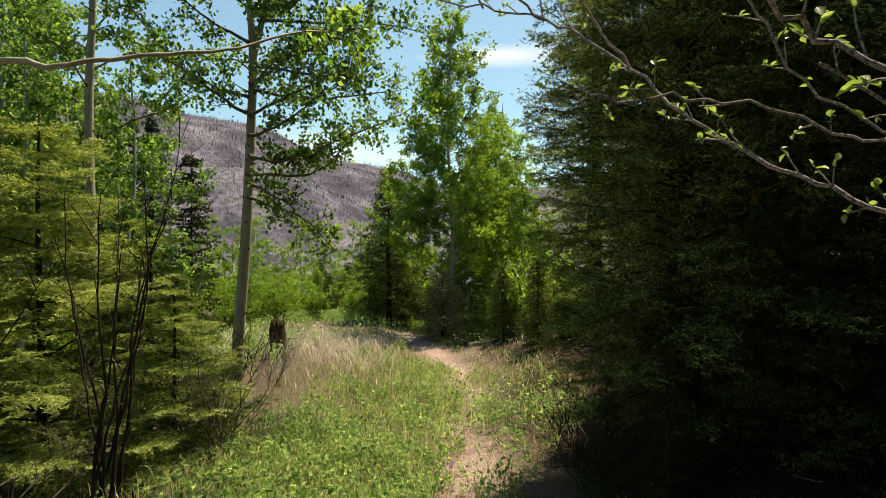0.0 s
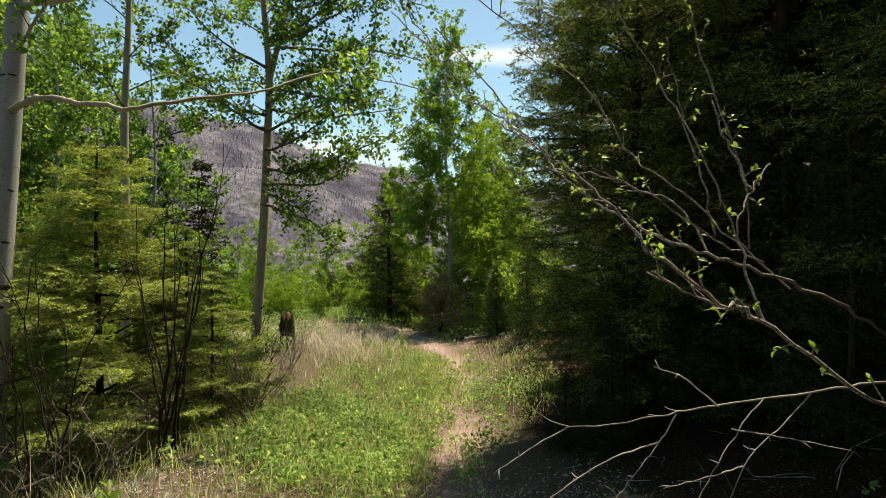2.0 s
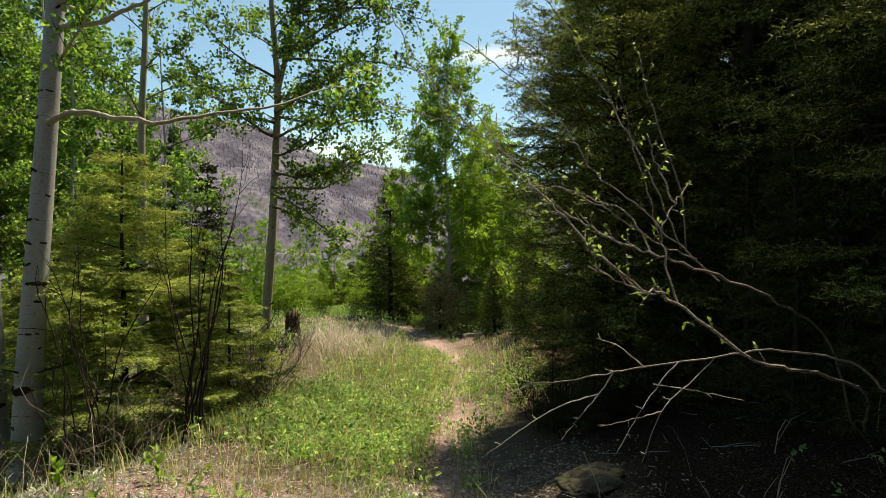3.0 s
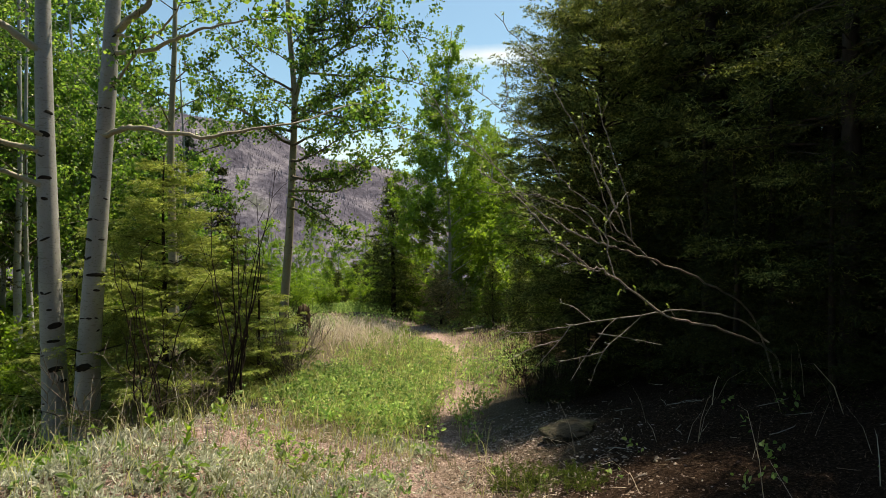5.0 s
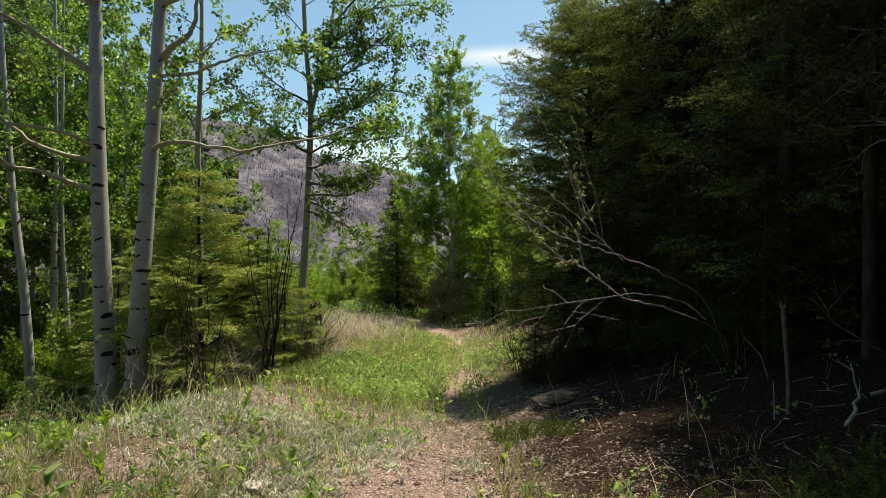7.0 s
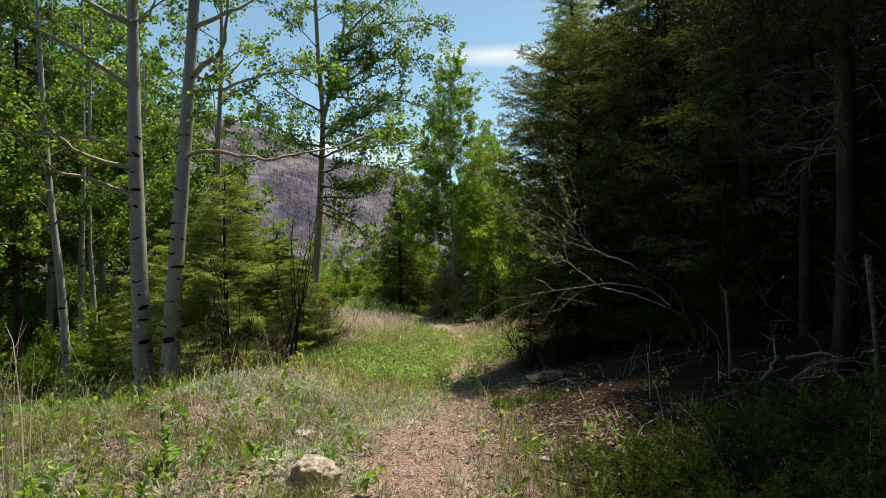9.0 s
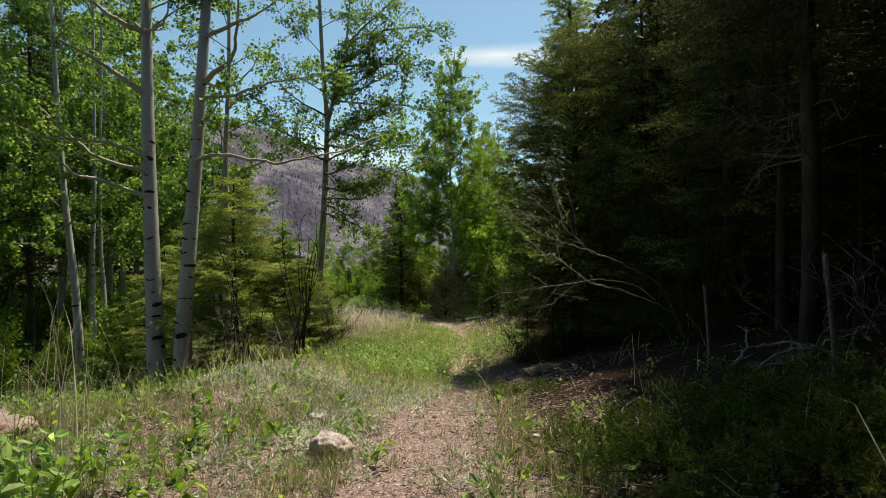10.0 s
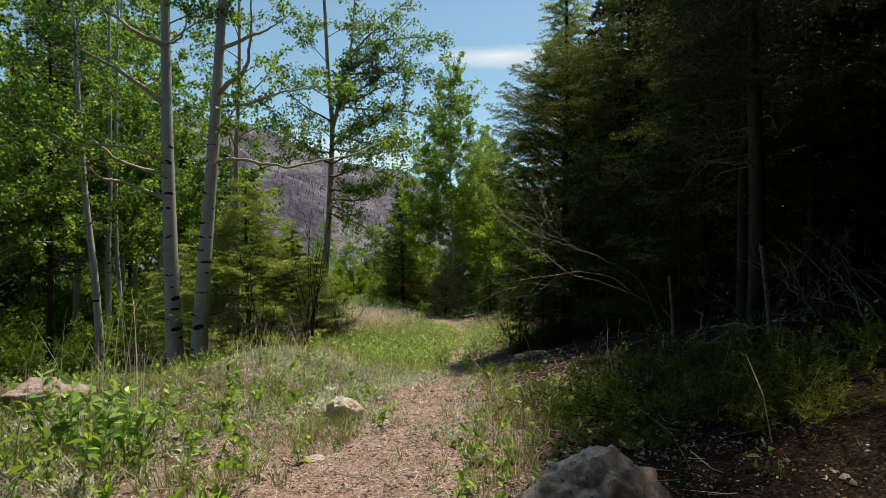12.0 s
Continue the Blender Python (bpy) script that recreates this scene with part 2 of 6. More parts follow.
GREY_FORB = foliage("grey-green leaf", [(0.0, (0.232, 0.27, 0.213)), (0.6, (0.406, 0.435, 0.386)), (1.0, (0.676, 0.696, 0.657))], (1.5, 1.5, 1.2), 0.35)
ONE_LEAF = foliage("single leaf", [(0.0, (0.07, 0.14, 0.022)), (0.6, (0.13, 0.22, 0.035)), (1.0, (0.22, 0.30, 0.06))], (2.1, 2.2, 1.1), 0.48, 0.42, single=True)
CHERRY_LEAF = foliage("cherry leaf", [(0.0, (0.11, 0.19, 0.045)), (1.0, (0.24, 0.33, 0.10))], (1.8, 1.8, 1.2), 0.4, 0.4, single=True)
LITTER = foliage("leaf litter", [(0.0, (0.11, 0.075, 0.06)), (0.35, (0.26, 0.187, 0.17)), (0.7, (0.43, 0.35, 0.345)), (1.0, (0.71, 0.63, 0.62))], (1.0, 1.0, 1.0), 0.1)
# needle brown taken darker than the leaf litter, to put shade in its colour
SHADE_NEEDLE_LITTER = foliage("needle litter", [(0.0, (0.022, 0.013, 0.009)), (0.7, (0.075, 0.045, 0.033)), (1.0, (0.24, 0.165, 0.13))], (1.0, 1.0, 1.0), 0.05, gloss=0.1)
SOIL = soil()
PALE_ROCK = rock_of("pale rock", (0.30, 0.262, 0.25), (0.70, 0.64, 0.615), (0.46, 0.345, 0.32))
PINK_ROCK = rock_of("pink-grey rock", (0.22, 0.17, 0.155), (0.46, 0.385, 0.36), (0.33, 0.22, 0.18))
RED_ROCK = rock_of("reddish lichened rock", (0.33, 0.27, 0.245), (0.74, 0.66, 0.60), (0.42, 0.20, 0.12))
# mossy rock, its colour taken darker to hold the conifer's shade
SHADED_MOSSY_ROCK = rock_of("shade-dulled mossy rock", (0.035, 0.032, 0.024), (0.13, 0.115, 0.085), (0.07, 0.08, 0.035))
PEBBLE = rock_of("pebble", (0.24, 0.17, 0.14), (0.55, 0.47, 0.41), (0.40, 0.27, 0.22))


# ---- geometry kit ----
class Geo:
    """Vertices and faces gathered in blocks, then written as one mesh."""

    def __init__(self):
        self.v, self.f, self.n = [], {3: [], 4: []}, 0

    def add(self, v, *faces):
        for f in faces:
            self.f[f.shape[1]].append(f + self.n)
        self.v.append(v)
        self.n += len(v)

    def mesh(self, name, material, smooth=False):
        me = bpy.data.meshes.new(name)
        v = np.concatenate(self.v).astype(np.float32)
        three = np.concatenate(self.f[3]) if self.f[3] else np.zeros((0, 3), int)
        four = np.concatenate(self.f[4]) if self.f[4] else np.zeros((0, 4), int)
        loops = np.concatenate([three.ravel(), four.ravel()]).astype(np.int32)
        totals = np.r_[np.full(len(three), 3), np.full(len(four), 4)].astype(np.int32)
        me.vertices.add(len(v))
        me.vertices.foreach_set("co", v.ravel())
        me.loops.add(len(loops))
        me.loops.foreach_set("vertex_index", loops)
        me.polygons.add(len(totals))
        me.polygons.foreach_set("loop_start", (np.cumsum(totals) - totals).astype(np.int32))
        me.polygons.foreach_set("loop_total", totals)
        me.polygons.foreach_set("use_smooth", np.full(len(totals), smooth))
        me.materials.append(material)
        me.update(calc_edges=True)
        me.validate()
        return me


def part(name, geo, material, parent=None, label="", smooth=False):
    ob = new(name, geo.mesh(name, material, smooth))
    if parent:
        ob.parent = parent
    return tagged(ob, label)


def thing(name, at, label, category, group="", kind=""):
    ob = new(name)
    ob.empty_display_size = 0.1
    ob.location = at
    return tagged(ob, label, category, group, kind)


def unit(v):
    return v / np.maximum(np.linalg.norm(v, axis=-1, keepdims=True), 1e-9)


def tube(geo, pts, radii, sides=8):
    """A tapered tube along a line of points, closed at its end."""
    pts, radii = np.asarray(pts, float), np.asarray(radii, float)
    n = len(pts)
    d = unit(np.gradient(pts, axis=0))
    ref = np.where(np.abs(d[:, 2:3]) > 0.9, np.array([[1.0, 0, 0]]), np.array([[0, 0, 1.0]]))
    if np.abs(d[:, 2]).mean() > 0.6:
        ref = np.tile([[1.0, 0.02, 0]], (n, 1))
    a = unit(np.cross(d, ref))
    b = np.cross(d, a)
    w = np.arange(sides) * 2 * np.pi / sides
    ring = a[:, None] * np.cos(w)[None, :, None] + b[:, None] * np.sin(w)[None, :, None]
    v = (pts[:, None] + ring * radii[:, None, None]).reshape(-1, 3)
    i, j = np.meshgrid(np.arange(n - 1), np.arange(sides), indexing="ij")
    k = (j + 1) % sides
    quads = np.stack([i * sides + j, i * sides + k, (i + 1) * sides + k, (i + 1) * sides + j], -1).reshape(-1, 4)
    j = np.arange(sides)
    v = np.concatenate([v, pts[-1:] + d[-1:] * radii[-1]])
    cap = np.stack([(n - 1) * sides + j, (n - 1) * sides + (j + 1) % sides, np.full(sides, n * sides)], -1)
    geo.add(v, quads, cap)


def curve(points, steps):
    """A smooth line through the points."""
    p = np.asarray(points, float)
    p = np.concatenate([2 * p[:1] - p[1:2], p, 2 * p[-1:] - p[-2:-1]])
    out = []
    for i in range(1, len(p) - 2):
        s = np.linspace(0, 1, steps, endpoint=False)[:, None]
        a, b, c, d = p[i - 1], p[i], p[i + 1], p[i + 2]
        out.append(0.5 * (2 * b + (c - a) * s + (2 * a - 5 * b + 4 * c - d) * s**2 + (3 * b - a - 3 * c + d) * s**3))
    return np.concatenate([*out, p[-2:-1]])


def leaves(geo, at, way, size, slim=0.8, fold=0.12, r=rng, simple=False):
    """Folded leaves of two faces: at, way and size row by row."""
    n = len(at)
    way = unit(way)
    side = unit(np.cross(way, unit(r.normal(size=(n, 3)))))
    up = np.cross(side, way)
    size = np.broadcast_to(size, (n,))[:, None]
    if simple:
        shape = ((0, 0, 0), (-0.42 * slim, 0.5, fold), (0, 1, 0), (0.42 * slim, 0.5, fold))
        v = np.stack([at + size * (side * x + way * y + up * z) for x, y, z in shape], 1).reshape(-1, 3)
        geo.add(v, np.arange(len(v)).reshape(-1, 4))
        return
    shape = ((0, 0, 0), (-0.5 * slim, 0.38, fold), (-0.33 * slim, 0.76, fold), (0, 1, -0.03), (0.33 * slim, 0.76, fold), (0.5 * slim, 0.38, fold))
    v = np.stack([at + size * (side * x + way * y + up * z) for x, y, z in shape], 1).reshape(-1, 3)
    o = np.arange(n)[:, None] * 6
    geo.add(v, np.concatenate([o + [0, 3, 2, 1], o + [0, 5, 4, 3]]))


def needles(geo, a, b, count, length, width, r=rng, spread=0.9, flat=0.0):
    """Needles round the twigs from a to b (rows), each one narrow triangle."""
    n = len(a)
    s = r.random((n, count, 1))
    d = unit(b - a)[:, None]
    at = a[:, None] * (1 - s) + b[:, None] * s
    o = r.normal(size=(n, count, 3))
    o[..., 2] *= 1 - flat
    o = unit(o - d * (o * d).sum(-1, keepdims=True))
    way = unit(o * spread + d * r.uniform(0.35, 1.0, (n, count, 1)))
    ln = length * r.uniform(0.7, 1.2, (n, count, 1))
    side = unit(np.cross(way, r.normal(size=(n, count, 3)))) * width * 0.5
    v = np.stack([at - side, at + side, at + way * ln], 2).reshape(-1, 3)
    geo.add(v, np.arange(len(v)).reshape(-1, 3))


def blades(geo, at, height, width, lean, r=rng, short=False):
    """Bent grass blades rooted at the rows of at."""
    n = len(at)
    turn = r.uniform(0, 2 * np.pi, n)
    out = np.stack([np.cos(turn), np.sin(turn), 0 * turn], -1)
    face = r.uniform(0, 2 * np.pi, n)
    side = np.stack([np.cos(face), np.sin(face), 0 * face], -1) * (width * 0.5)[:, None]
    up = np.array([[0, 0, 1.0]])
    h, l = height[:, None], (lean * height)[:, None]
    if short:
        mid, tip = at + up * h * 0.6 + out * l * 0.3, at + up * h * (1 - 0.25 * lean[:, None]) + out * l
        v = np.stack([at - side, at + side, mid + side * 0.7, mid - side * 0.7, tip], 1).reshape(-1, 3)
        o = np.arange(n)[:, None] * 5
        geo.add(v, o + [0, 1, 2, 3], o + [3, 2, 4])
        return
    mid, high, tip = at + up * h * 0.45 + out * l * 0.2, at + up * h * 0.8 + out * l * 0.6, at + up * h * (1 - 0.25 * lean[:, None]) + out * l * 1.1
    v = np.stack([at - side, at + side, mid - side * 0.85, mid + side * 0.85, high - side * 0.5, high + side * 0.5, tip], 1).reshape(-1, 3)
    o = np.arange(n)[:, None] * 7
    geo.add(v, np.concatenate([o + [0, 1, 3, 2], o + [2, 3, 5, 4]]), o + [4, 5, 6])


# ---- ground ----
def step(x, a, b):
    s = np.clip((x - a) / (b - a), 0, 1)
    return s * s * (3 - 2 * s)


def ripple(x, y, f, seed):
    """Cheap smooth unevenness, about -1 to 1."""
    q = np.random.default_rng(seed)
    out = 0
    for k in range(7):
        a, p, g = q.uniform(0, 6.28), q.uniform(0, 6.28), f * q.uniform(0.6, 1.8)
        out = out + np.sin(g * (x * np.cos(a) + y * np.sin(a)) + p)
    return out / 3.2


def trail_x(y):
    return np.interp(y, [-6, 0, 3.3, 5, 6.2, 8, 10, 12.2, 16, 20, 26, 34], [-0.9, -0.62, -0.43, -0.07, 0.17, 0.17, 0.3, 0.45, 0.3, -0.6, -2.0, -4.0])


def trail_w(y):
    return np.interp(y, [0, 5, 6.5, 8, 12, 16, 20, 30], [0.55, 0.5, 0.4, 0.3, 0.26, 0.3, 0.6, 0.5])


def height(x, y):
    z = np.interp(y, [-40, -5, 0, 3.1, 5, 6.6, 8.1, 12.2, 20, 28, 44, 70, 130, 240], [1.5, 0.35, 0.2, 0.04, -0.12, -0.34, -0.6, -0.95, -1.34, -1.8, -2.65, -4.5, -14, -22])
    near = 1 - step(y, 26, 45)
    z = z + 0.26 * np.exp(-(((x + 1.75) / 0.8) ** 2)) * step(y, 3.5, 6.0) * (1 - step(y, 10.0, 13.0))
    z = z - 0.38 * np.exp(-(((x + 2.95) / 0.6) ** 2 + ((y - 9.0) / 1.3) ** 2))
    z = z - 0.32 * step(-x, 2.3, 4.2) * near * step(y, 5, 9) * (1 - step(y, 12, 15)) - 0.09 * np.maximum(-x - 5.0, 0) * near
    z = z + 0.24 * np.exp(-(((x + 2.8) / 3.0) ** 2 + ((y - 17.0) / 3.5) ** 2))
    z = z + 0.45 * np.exp(-(((x + 3.5) / 2.6) ** 2 + ((y - 24.0) / 3.5) ** 2))
    z = z + np.minimum(0.27 * np.maximum(x - 0.5, 0), 0.7 + 0.1 * np.maximum(x - 3, 0)) * near
    z = z + near * (0.035 * ripple(x, y, 1.6, 3) + 0.012 * ripple(x, y, 7.0, 4) + 0.006 * ripple(x, y, 19.0, 5))
    z = z - 0.03 * np.exp(-(((x - trail_x(y)) / (trail_w(y) * 0.8)) ** 2)) * near
    return z


def mountain(x, y):
    az = x / np.maximum(y, 1.0)
    top = np.interp(az, [-3.0, -1.2, -0.75, -0.6, -0.525, -0.477, -0.423, -0.344, -0.292, -0.265, -0.2, -0.145, -0.106, -0.09, 0.0, 0.25, 0.8, 3], [0.12, 0.2, 0.25, 0.25, 0.245, 0.232, 0.218, 0.2, 0.187, 0.174, 0.15, 0.137, 0.13, 0.127, 0.10, 0.10, 0.14, 0.12])
    far = np.hypot(x, y)
    rise = step(far, 150, 560)
    shape = (top * 560 / np.sqrt(1 + az**2) + 22) * rise * (1 + 0.02 * ripple(x, y, 0.07, 8)) + rise * (1 - rise) * 60 * np.abs(ripple(x, y, 0.03, 9))
    return shape * step(y, 40, 200)


def spaced(inner, cell, outer, grow):
    out, gap = [inner], cell
    while out[-1] < outer:
        gap *= grow
        out.append(out[-1] + gap)
    return out


xs = np.arange(-5.0, 5.0, 0.12)
xs = np.r_[[-v for v in spaced(5.0, 0.12, 1500, 1.085)][::-1], xs, spaced(5.0, 0.12, 1500, 1.085)]
ys = np.arange(0.5, 13.0, 0.12)
ys = np.r_[[-v for v in spaced(-0.5, 0.09, 120, 1.12)][::-1], ys, spaced(13.0, 0.12, 900, 1.055)]
gx, gy = np.meshgrid(xs, ys)
gz = height(gx, gy) + mountain(gx, gy)
ground_geo = Geo()
i, j = np.meshgrid(np.arange(len(ys) - 1), np.arange(len(xs) - 1), indexing="ij")
w = len(xs)
ground_geo.add(np.stack([gx, gy, gz], -1).reshape(-1, 3), np.stack([i * w + j, i * w + j + 1, (i + 1) * w + j + 1, (i + 1) * w + j], -1).reshape(-1, 4))
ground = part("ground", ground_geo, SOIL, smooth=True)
tagged(ground, "pinkish gritty soil and brown litter running out to a burnt hillside", "ground", kind="structure")
bare = np.exp(-(((gx - trail_x(gy) + 0.12 * ripple(gx, gy, 2.4, 6)) / trail_w(gy)) ** 2)) * (0.65 + 0.35 * ripple(gx, gy, 1.9, 7)) * (1 - step(gy, 28, 36))
bare = np.maximum(bare, 0.75 * step(gx + 0.3 * ripple(gx, gy, 1.7, 13), -2.3, -1.0) * (1 - step(gx + 0.3 * ripple(gx, gy, 2.2, 15), -0.1, 0.45)) * (1 - step(gy, 6.6, 8.2)))
bare = np.maximum(bare, (0.36 + 0.25 * ripple(gx, gy, 3.1, 14)) * np.exp(-(((gx - 1.0) / 0.8) ** 2 + ((gy - 18.4) / 1.5) ** 2)))
# conifer duff, its dark colour also painting the shade there and in the hollow
duff_shade = step(gx + 0.25 * ripple(gx, gy, 1.4, 12) + 0.5 * (1 - step(gy, 5.5, 7.5)), 0.8, 1.4) * (1 - step(gy, 16, 22))
duff_shade = np.maximum(duff_shade, np.exp(-(((gx + 2.95) / 0.75) ** 4 + ((gy - 9.0) / 1.6) ** 4)))
for name, value in (("bare", bare), ("duff_shade", duff_shade), ("far", step(np.hypot(gx, gy), 60, 140))):
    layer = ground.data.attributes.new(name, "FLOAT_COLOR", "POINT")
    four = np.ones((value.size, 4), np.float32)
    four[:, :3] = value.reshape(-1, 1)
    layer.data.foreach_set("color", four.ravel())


def on_ground(x, y, sink=0.0):
    return (float(x), float(y), float(height(np.float64(x), np.float64(y))) - sink)


# ---- trees ----
scar_geo = Geo()
w = np.arange(8) * np.pi / 4
scar_geo.add(np.concatenate([np.stack([0.5 * np.cos(w), 0.02 + 0 * w, 0.28 * np.sin(w)], -1), np.stack([0.32 * np.cos(w), -0.10 + 0 * w, 0.16 * np.sin(w) + 0.03], -1), [[0, -0.07, 0.02]]]),
             np.stack([np.arange(8), (np.arange(8) + 1) % 8, (np.arange(8) + 1) % 8 + 8, np.arange(8) + 8], -1),
             np.stack([np.arange(8) + 8, (np.arange(8) + 1) % 8 + 8, np.full(8, 16)], -1))
SCAR_MESH = scar_geo.mesh("branch_scar", SCAR, True)


def twigs_along(line, count, reach, r, lift=0.25, first=0.25):
    """Side twigs off a limb: lists of points."""
    out = []
    n = len(line)
    for k in range(count):
        s = first + (1 - first) * (k + r.random()) / count
        p = line[min(int(s * (n - 1)), n - 1)]
        d = unit(np.gradient(line, axis=0)[min(int(s * (n - 1)), n - 1)])
        o = r.normal(size=3)
        o = unit(o - d * (o @ d) * 0.6 + np.array([0, 0, lift]))
        ln = reach * r.uniform(0.5, 1.1)
        mid = p + (d * 0.45 + o * 0.75) * ln * 0.5
        end = mid + (d * 0.3 + o * 0.7 + np.array([0, 0, r.uniform(-0.35, 0.25)])) * ln * 0.5
        out.append(np.stack([p, mid, end]))
    return out


def leafy(geo, twigs, per, size, r, slim=0.95, hang=0.5, simple=False):
    at, way = [], []
    for t in twigs:
        s = r.random((per, 1)) ** 0.6
        p = np.where(s < 0.5, t[0] + (t[1] - t[0]) * s * 2, t[1] + (t[2] - t[1]) * (s * 2 - 1))
        at.append(p + r.normal(0, 0.05, (per, 3)) * np.array([1, 1, 0.9]))
        way.append(r.normal(size=(per, 3)) + np.array([0, 0, -hang]))
    leaves(geo, np.concatenate(at), np.concatenate(way), size * r.uniform(0.7, 1.25, per * len(twigs)), slim, r=r, simple=simple)


def aspen(at, trunk, r0, r1, limbs=(), auto=14, low=0.3, limb=1.6, per=12, leaf=0.045, seed=1, scars=16, twig_count=9, twig=0.42,
          label="slender aspen with pale grey bark and fresh green leaves", group="aspens", catkins=0, fork=None, material=None, bark=None, name="aspen_tree", simple=False, split=True, bare_twigs=False, clear=0.66, taper=0.75, pale=False, stout=(), scar_top=0.95):
    """An aspen: trunk through the given points over its base, drawn limbs, others at random, twigs with single leaves."""
    r = np.random.default_rng(seed)
    tree = thing(name, at, label, "tree", group)
    line = curve(trunk, 8)
    top = line[-1][2]
    s = np.linspace(0, 1, len(line))
    rad = r0 + (r1 - r0) * s
    rad[0] *= 1.35
    rad[1] *= 1.12
    wood = Geo()
    tube(wood, line, rad, 12)
    if fork is not None:
        f = curve(fork, 6)
        tube(wood, f, np.linspace(r0 * 0.55, 0.01, len(f)), 8)
    part("trunk", wood, bark or ASPEN_BARK, tree, smooth=True)
    all_twigs, wood = [], Geo()
    drawn = []
    for n, pts in enumerate(limbs):
        l = curve(pts, 7)
        sway = np.cumsum(r.normal(0, 0.009, l.shape), 0)
        l = l + sway - sway[0] - np.linspace(0, 1, len(l))[:, None] * (sway[-1] - sway[0])
        drawn.append((l, stout[n] if n < len(stout) else 0.0235))
    for k in range(auto):
        s0 = low + (0.97 - low) * (k + r.random()) / auto
        p = line[int(s0 * (len(line) - 1))]
        a = k * 2.4 + r.uniform(-0.5, 0.5)
        ln = limb * (1.15 - taper * s0) * r.uniform(0.7, 1.15)
        o = np.array([math.cos(a), math.sin(a), 0.0])
        l = curve([p, p + o * ln * 0.35 + [0, 0, ln * 0.22], p + o * ln * 0.7 + [0, 0, ln * r.uniform(0.2, 0.45)], p + o * ln + [0, 0, ln * r.uniform(0.3, 0.7)]], 5)
        drawn.append((l, r0 * 0.16 * (1.2 - s0) + 0.004))
    if fork is not None:
        drawn.append((curve(fork, 6), 0.006))
    for l, thick in drawn:
        if split:
            one = Geo()
            girth = np.linspace(thick, 0.004, len(l))
            girth[0] *= 1.35
            tube(one, l, girth, 8)
            part("limb", one, OLIVE_BARK if pale else LIMB_BARK, tree, smooth=True)
        else:
            tube(wood, l, np.linspace(thick, 0.004, len(l)), 5)
        span = np.linalg.norm(np.diff(l, axis=0), axis=1).sum()
        first = clear if thick > 0.02 else 0.25
        tw = twigs_along(l, max(3, int(twig_count * span / 1.2 * min(1.0, (1 - first) / 0.4))), twig, r, first=first)
        for t in tw if not bare_twigs else ():
            tube(wood, t, (0.005, 0.0035, 0.002), 3)
        all_twigs += tw
    tagged(part("twig_work", wood, TWIG if split else ASPEN_BARK, tree, smooth=True), kind="stuff")
    green = Geo()
    leafy(green, all_twigs, per, leaf, r, simple=simple)
    crown = part("crown", green, material or ASPEN_LEAF, tree)
    if catkins:
        red = Geo()
        pick = [all_twigs[k] for k in r.integers(0, len(all_twigs), catkins)]
        leafy(red, pick, 7, 0.04, r, 0.4, 1.5)
        tagged(part("catkin_growth", red, CATKIN, crown, "rusty dry catkins"), kind="stuff")
    for k in range(scars):
        s0 = r.uniform(0.12, scar_top)
        q = int(s0 * (len(line) - 1))
        a = r.uniform(-2.9, -0.25)
        face = Vector((math.cos(a), math.sin(a), 0))
        ob = new("branch_scar", SCAR_MESH)
        ob.parent = tree
        size = rad[q] * (r.uniform(0.4, 0.8) if k % 3 else r.uniform(0.9, 1.5))
        p = Vector(line[q]) + face * rad[q] * 0.985
        ob.matrix_basis = Matrix.Translation(p) @ Matrix.Rotation(a + math.pi / 2, 4, "Z") @ Matrix.Rotation(r.uniform(-0.45, 0.45), 4, "Y") @ Matrix.Diagonal((size, rad[q] * 0.5, size * r.uniform(0.3, 1.0), 1))
    # dark brows where the drawn limbs leave the trunk
    for l, thick in drawn[:len(limbs)]:
        q = int(np.argmin(np.abs(line[:, 2] - l[0][2])))
        side = 1 if l[3][0] > l[0][0] else -1
        a = -math.pi / 2 + side * 0.85
        ob = new("branch_scar", SCAR_MESH)
        ob.parent = tree
        p = Vector((line[q][0], line[q][1], l[0][2] - thick * 0.9)) + Vector((math.cos(a), math.sin(a), 0)) * rad[q] * 0.975
        ob.matrix_basis = Matrix.Translation(p) @ Matrix.Rotation(a + math.pi / 2, 4, "Z") @ Matrix.Rotation(-side * 0.75, 4, "Y") @ Matrix.Diagonal((thick * 1.7, rad[q] * 0.5, thick * 0.8, 1))
    for k in range(scars // 5):
        q = int(r.uniform(0.1, 0.8) * (len(line) - 1))
        a, ln = r.uniform(0, 6.28), r.uniform(0.06, 0.3)
        o = np.array([math.cos(a), math.sin(a), r.uniform(-0.2, 0.5)])
        stub = Geo()
        p = line[q] + o * rad[q] * 0.7
        tube(stub, [p, p + o * ln * 0.5 + r.normal(0, 0.01, 3), p + o * ln], (0.012, 0.008, 0.004), 5)
        part("stub", stub, SCAR, tree, "dead black stub")
    return tree


